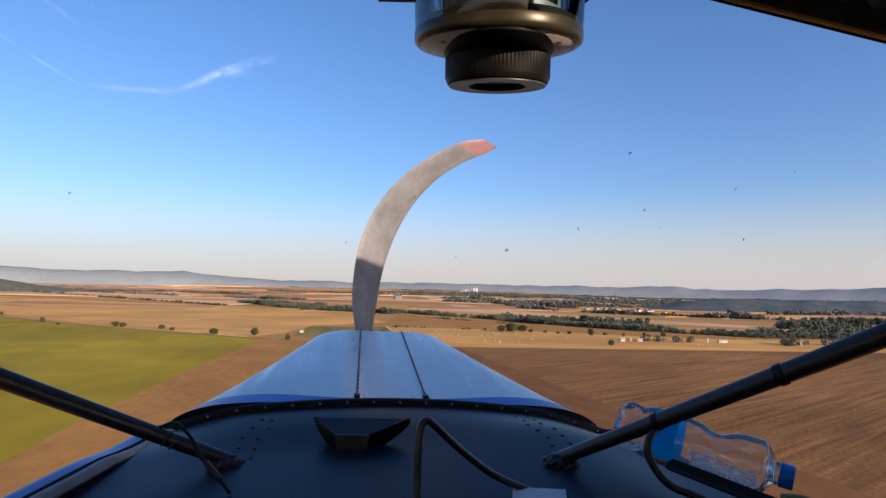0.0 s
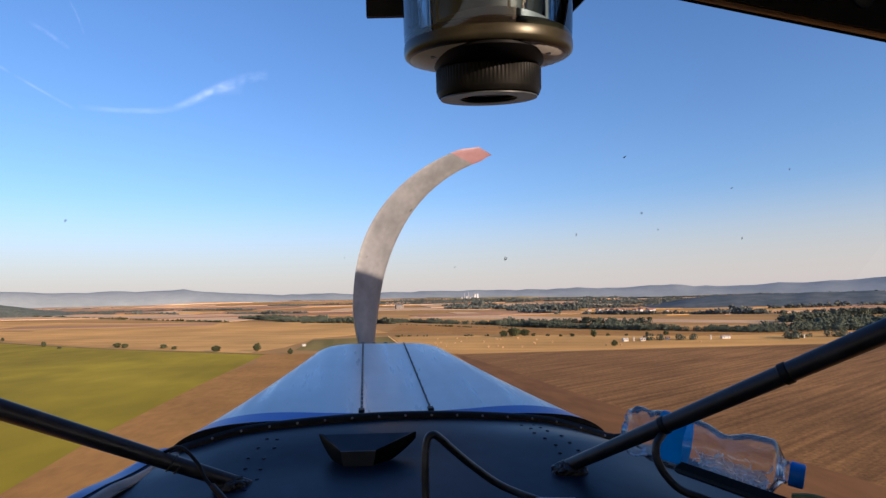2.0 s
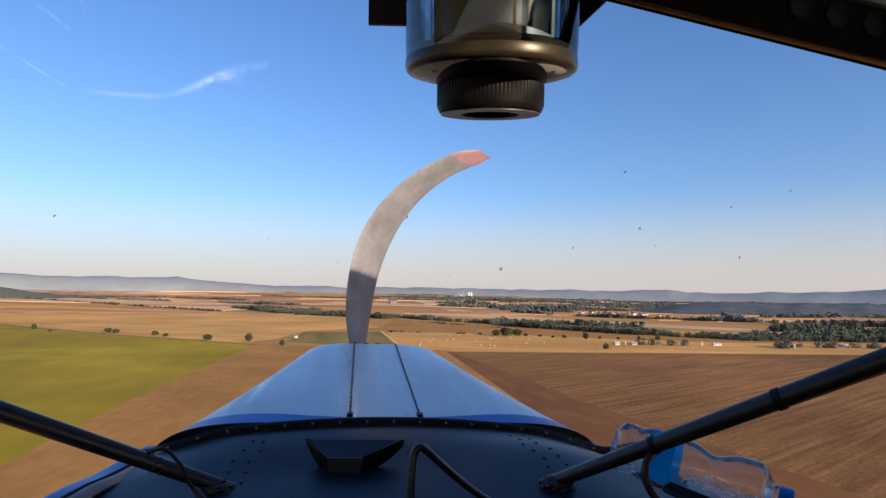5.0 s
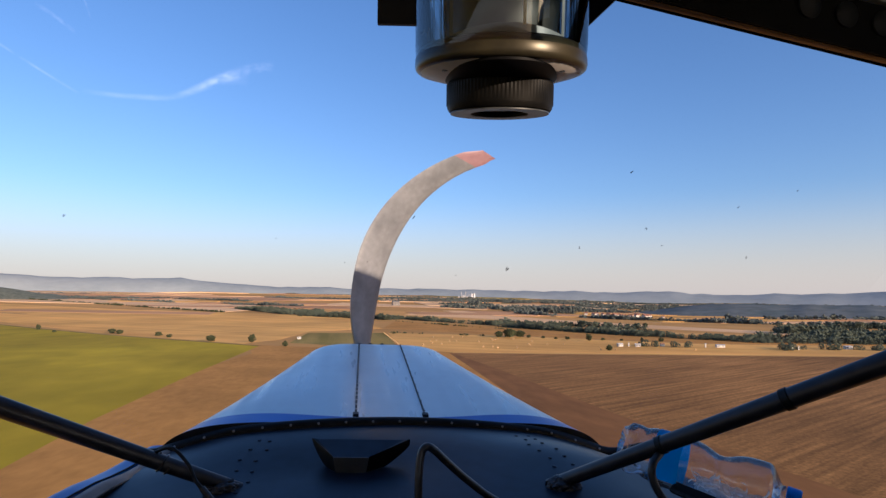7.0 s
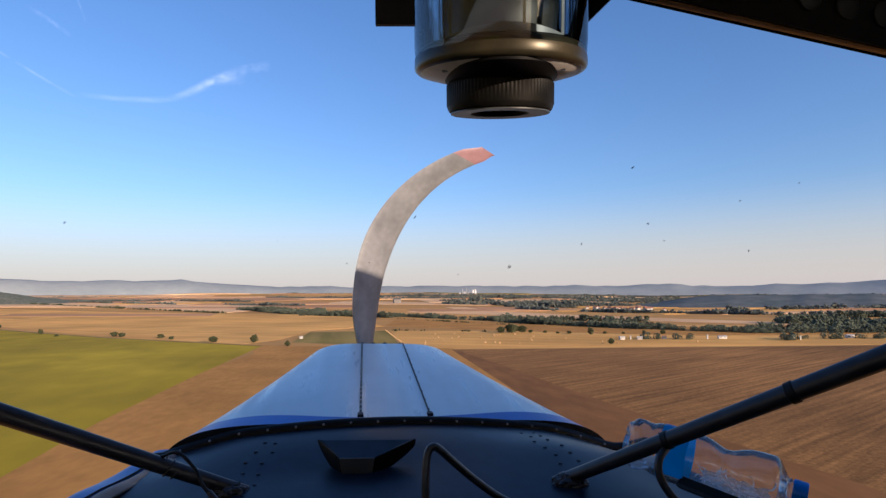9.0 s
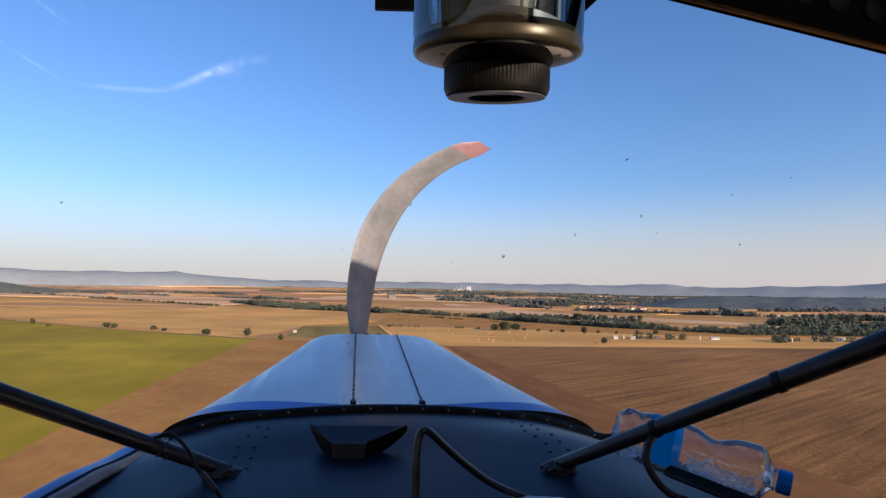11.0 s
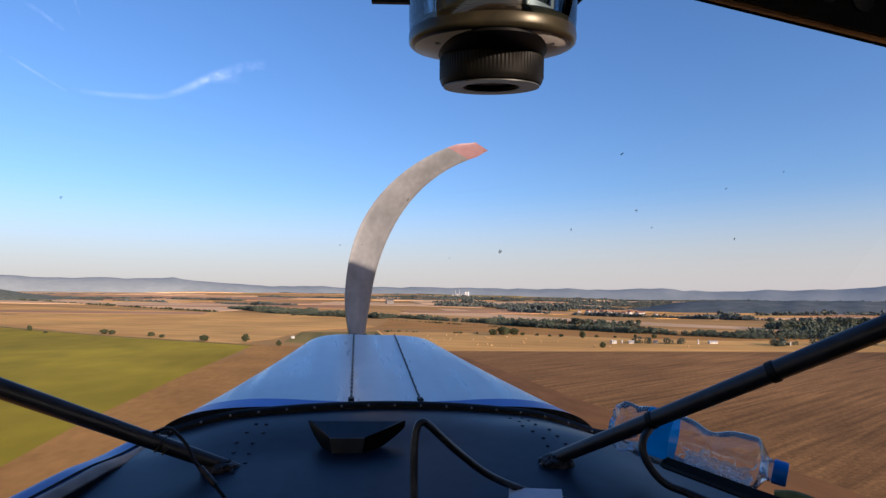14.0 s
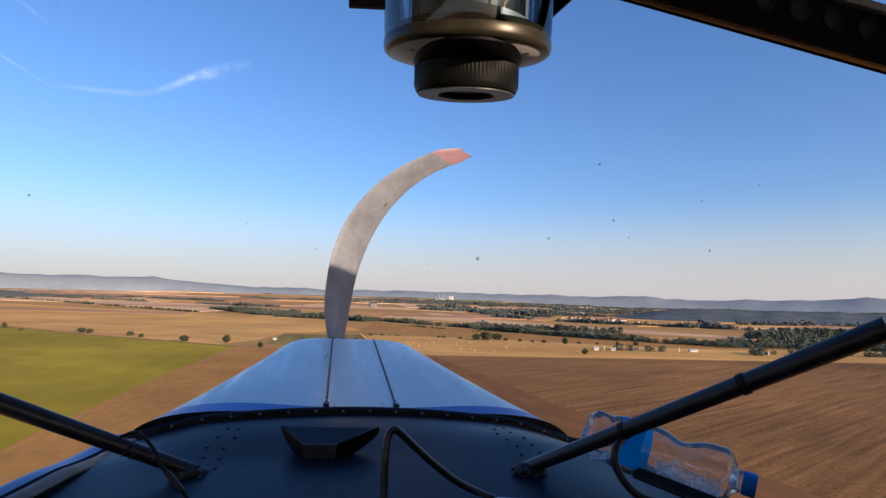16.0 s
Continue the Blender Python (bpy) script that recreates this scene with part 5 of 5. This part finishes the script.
part("lower_ring", bm, M_bronze, compass, "glossy bronze-brown lower ring")
bm = bmesh.new()
spin(bm, [(0.030, 0.1040), (0.0470, 0.1088), (0.0473, 0.1092), (0.030, 0.1092)], 56, caps=False)
part("underside_plate", bm, M_under, compass, "flat grey-brown underside")
bm = bmesh.new()
spin(bm, [(0.026, 0.1010), (0.0430, 0.1042), (0.0470, 0.1078), (0.0470, 0.1092)], 48, Matrix.Diagonal((0.75, 1.05, 1, 1)))
part("collar", bm, M_beam, compass, "black collar above the knob")
bm = bmesh.new()
spin(bm, [(0.028, 0.1245), (0.032, 0.1255), (0.034, 0.145), (0.034, 0.20), (0.030, 0.225)], 48)
part("compass_card", bm, M_card, compass, "dark compass card drum")
bm = bmesh.new()
sheet(bm, lambda s, t: (0.0478 * math.sin(-0.68 + 1.36 * s), -0.0478 * math.cos(-0.68 + 1.36 * s), 0.1222 + (0.0006 + 0.0042 * math.sin(math.pi * s)) * t), 28, 2, 0.003, (0, 1, 0))
part("window_bezel", bm, M_bezel, compass, "pale grey curved window bezel")
for a0 in (-0.70, 0.66):
    bm = bmesh.new()
    sheet(bm, lambda s, t: (0.0474 * math.sin(a0 + 0.05 * s), -0.0474 * math.cos(a0 + 0.05 * s), 0.1225 + 0.11 * t), 3, 4, 0.002, (0, 1, 0))
    part("window_post", bm, M_bezel, compass, "pale upright edge of the window")
bm = bmesh.new()
box(bm, (0.0075, -0.0475, 0.126), (0.0090, -0.0460, 0.235))
part("lubber_line", bm, M_yellow, compass, "yellow lubber line", smooth=False)
bm = bmesh.new()
spin(bm, [(0.026, 0.098), (0.026, 0.110)], 40)
part("neck", bm, M_knob, compass)
bm = bmesh.new()
n = 176
rows = []
for r, h, kn in ((0.0160, 0.0873, 0), (0.0165, 0.0860, 0), (0.0285, 0.0857, 0), (0.0304, 0.0865, 0), (0.0312, 0.0879, 0), (0.0315, 0.0892, 0), (0.0315, 0.0899, 1), (0.0315, 0.1020, 1), (0.0305, 0.1040, 0), (0.020, 0.1042, 0)):
    rows.append([bm.verts.new(((r + kn * 0.00042 * (i % 2)) * math.cos(2 * math.pi * i / n), (r + kn * 0.00042 * (i % 2)) * math.sin(2 * math.pi * i / n), h)) for i in range(n)])
for x, y in zip(rows, rows[1:]):
    for i in range(n):
        bm.faces.new((x[i], x[(i + 1) % n], y[(i + 1) % n], y[i]))
bm.faces.new(rows[-1])
part("knob", bm, M_knurl, compass, "black knurled knob with a recessed end", angle=25)
bm = bmesh.new()
spin(bm, [(0.0175, 0.0852), (0.0295, 0.0851), (0.0295, 0.0858), (0.0175, 0.0858)], 48, caps=False)
part("knob_face", bm, M_face, compass, "worn grey ring on the knob's end")
bm = bmesh.new()
spin(bm, [(0.0165, 0.0885), (0.0165, 0.0895)], 32)
part("knob_socket", bm, M_rim, compass, "black socket in the knob's end")
for sx in (-0.029, 0.029):
    bm = bmesh.new()
    spin(bm, [(0.0020, 0.1064), (0.0022, 0.1090)], 12, Matrix.Translation((sx * 1.12, -0.022, 0)))
    part("screw", bm, M_dark_rivet, compass)
# its mounting plate
plate = thing("mounting_bracket", AIR @ Matrix.Scale(1.18, 4), "dark grey bracket plate holding the compass", "bracket")
bm = bmesh.new()
q = [(-0.0515, 0.415, 0.1672), (0.0, 0.415, 0.1665), (0.0941, 0.415, 0.1650), (0.1148, 0.415, 0.1849), (0.16, 0.415, 0.235), (-0.0515, 0.415, 0.235)]
wedge(bm, q + [(x, y + 0.004, z) for x, y, z in q], ((0, 1, 2, 3, 4, 5), (11, 10, 9, 8, 7, 6)) + tuple((i, i + 6, (i + 1) % 6 + 6, (i + 1) % 6) for i in range(6)))
part("plate", bm, M_bracket, plate, smooth=False)
bm = bmesh.new()
box(bm, (0.0, 0.36, 0.225), (0.07, 0.415, 0.235))
part("arm", bm, M_bracket, plate, smooth=False)
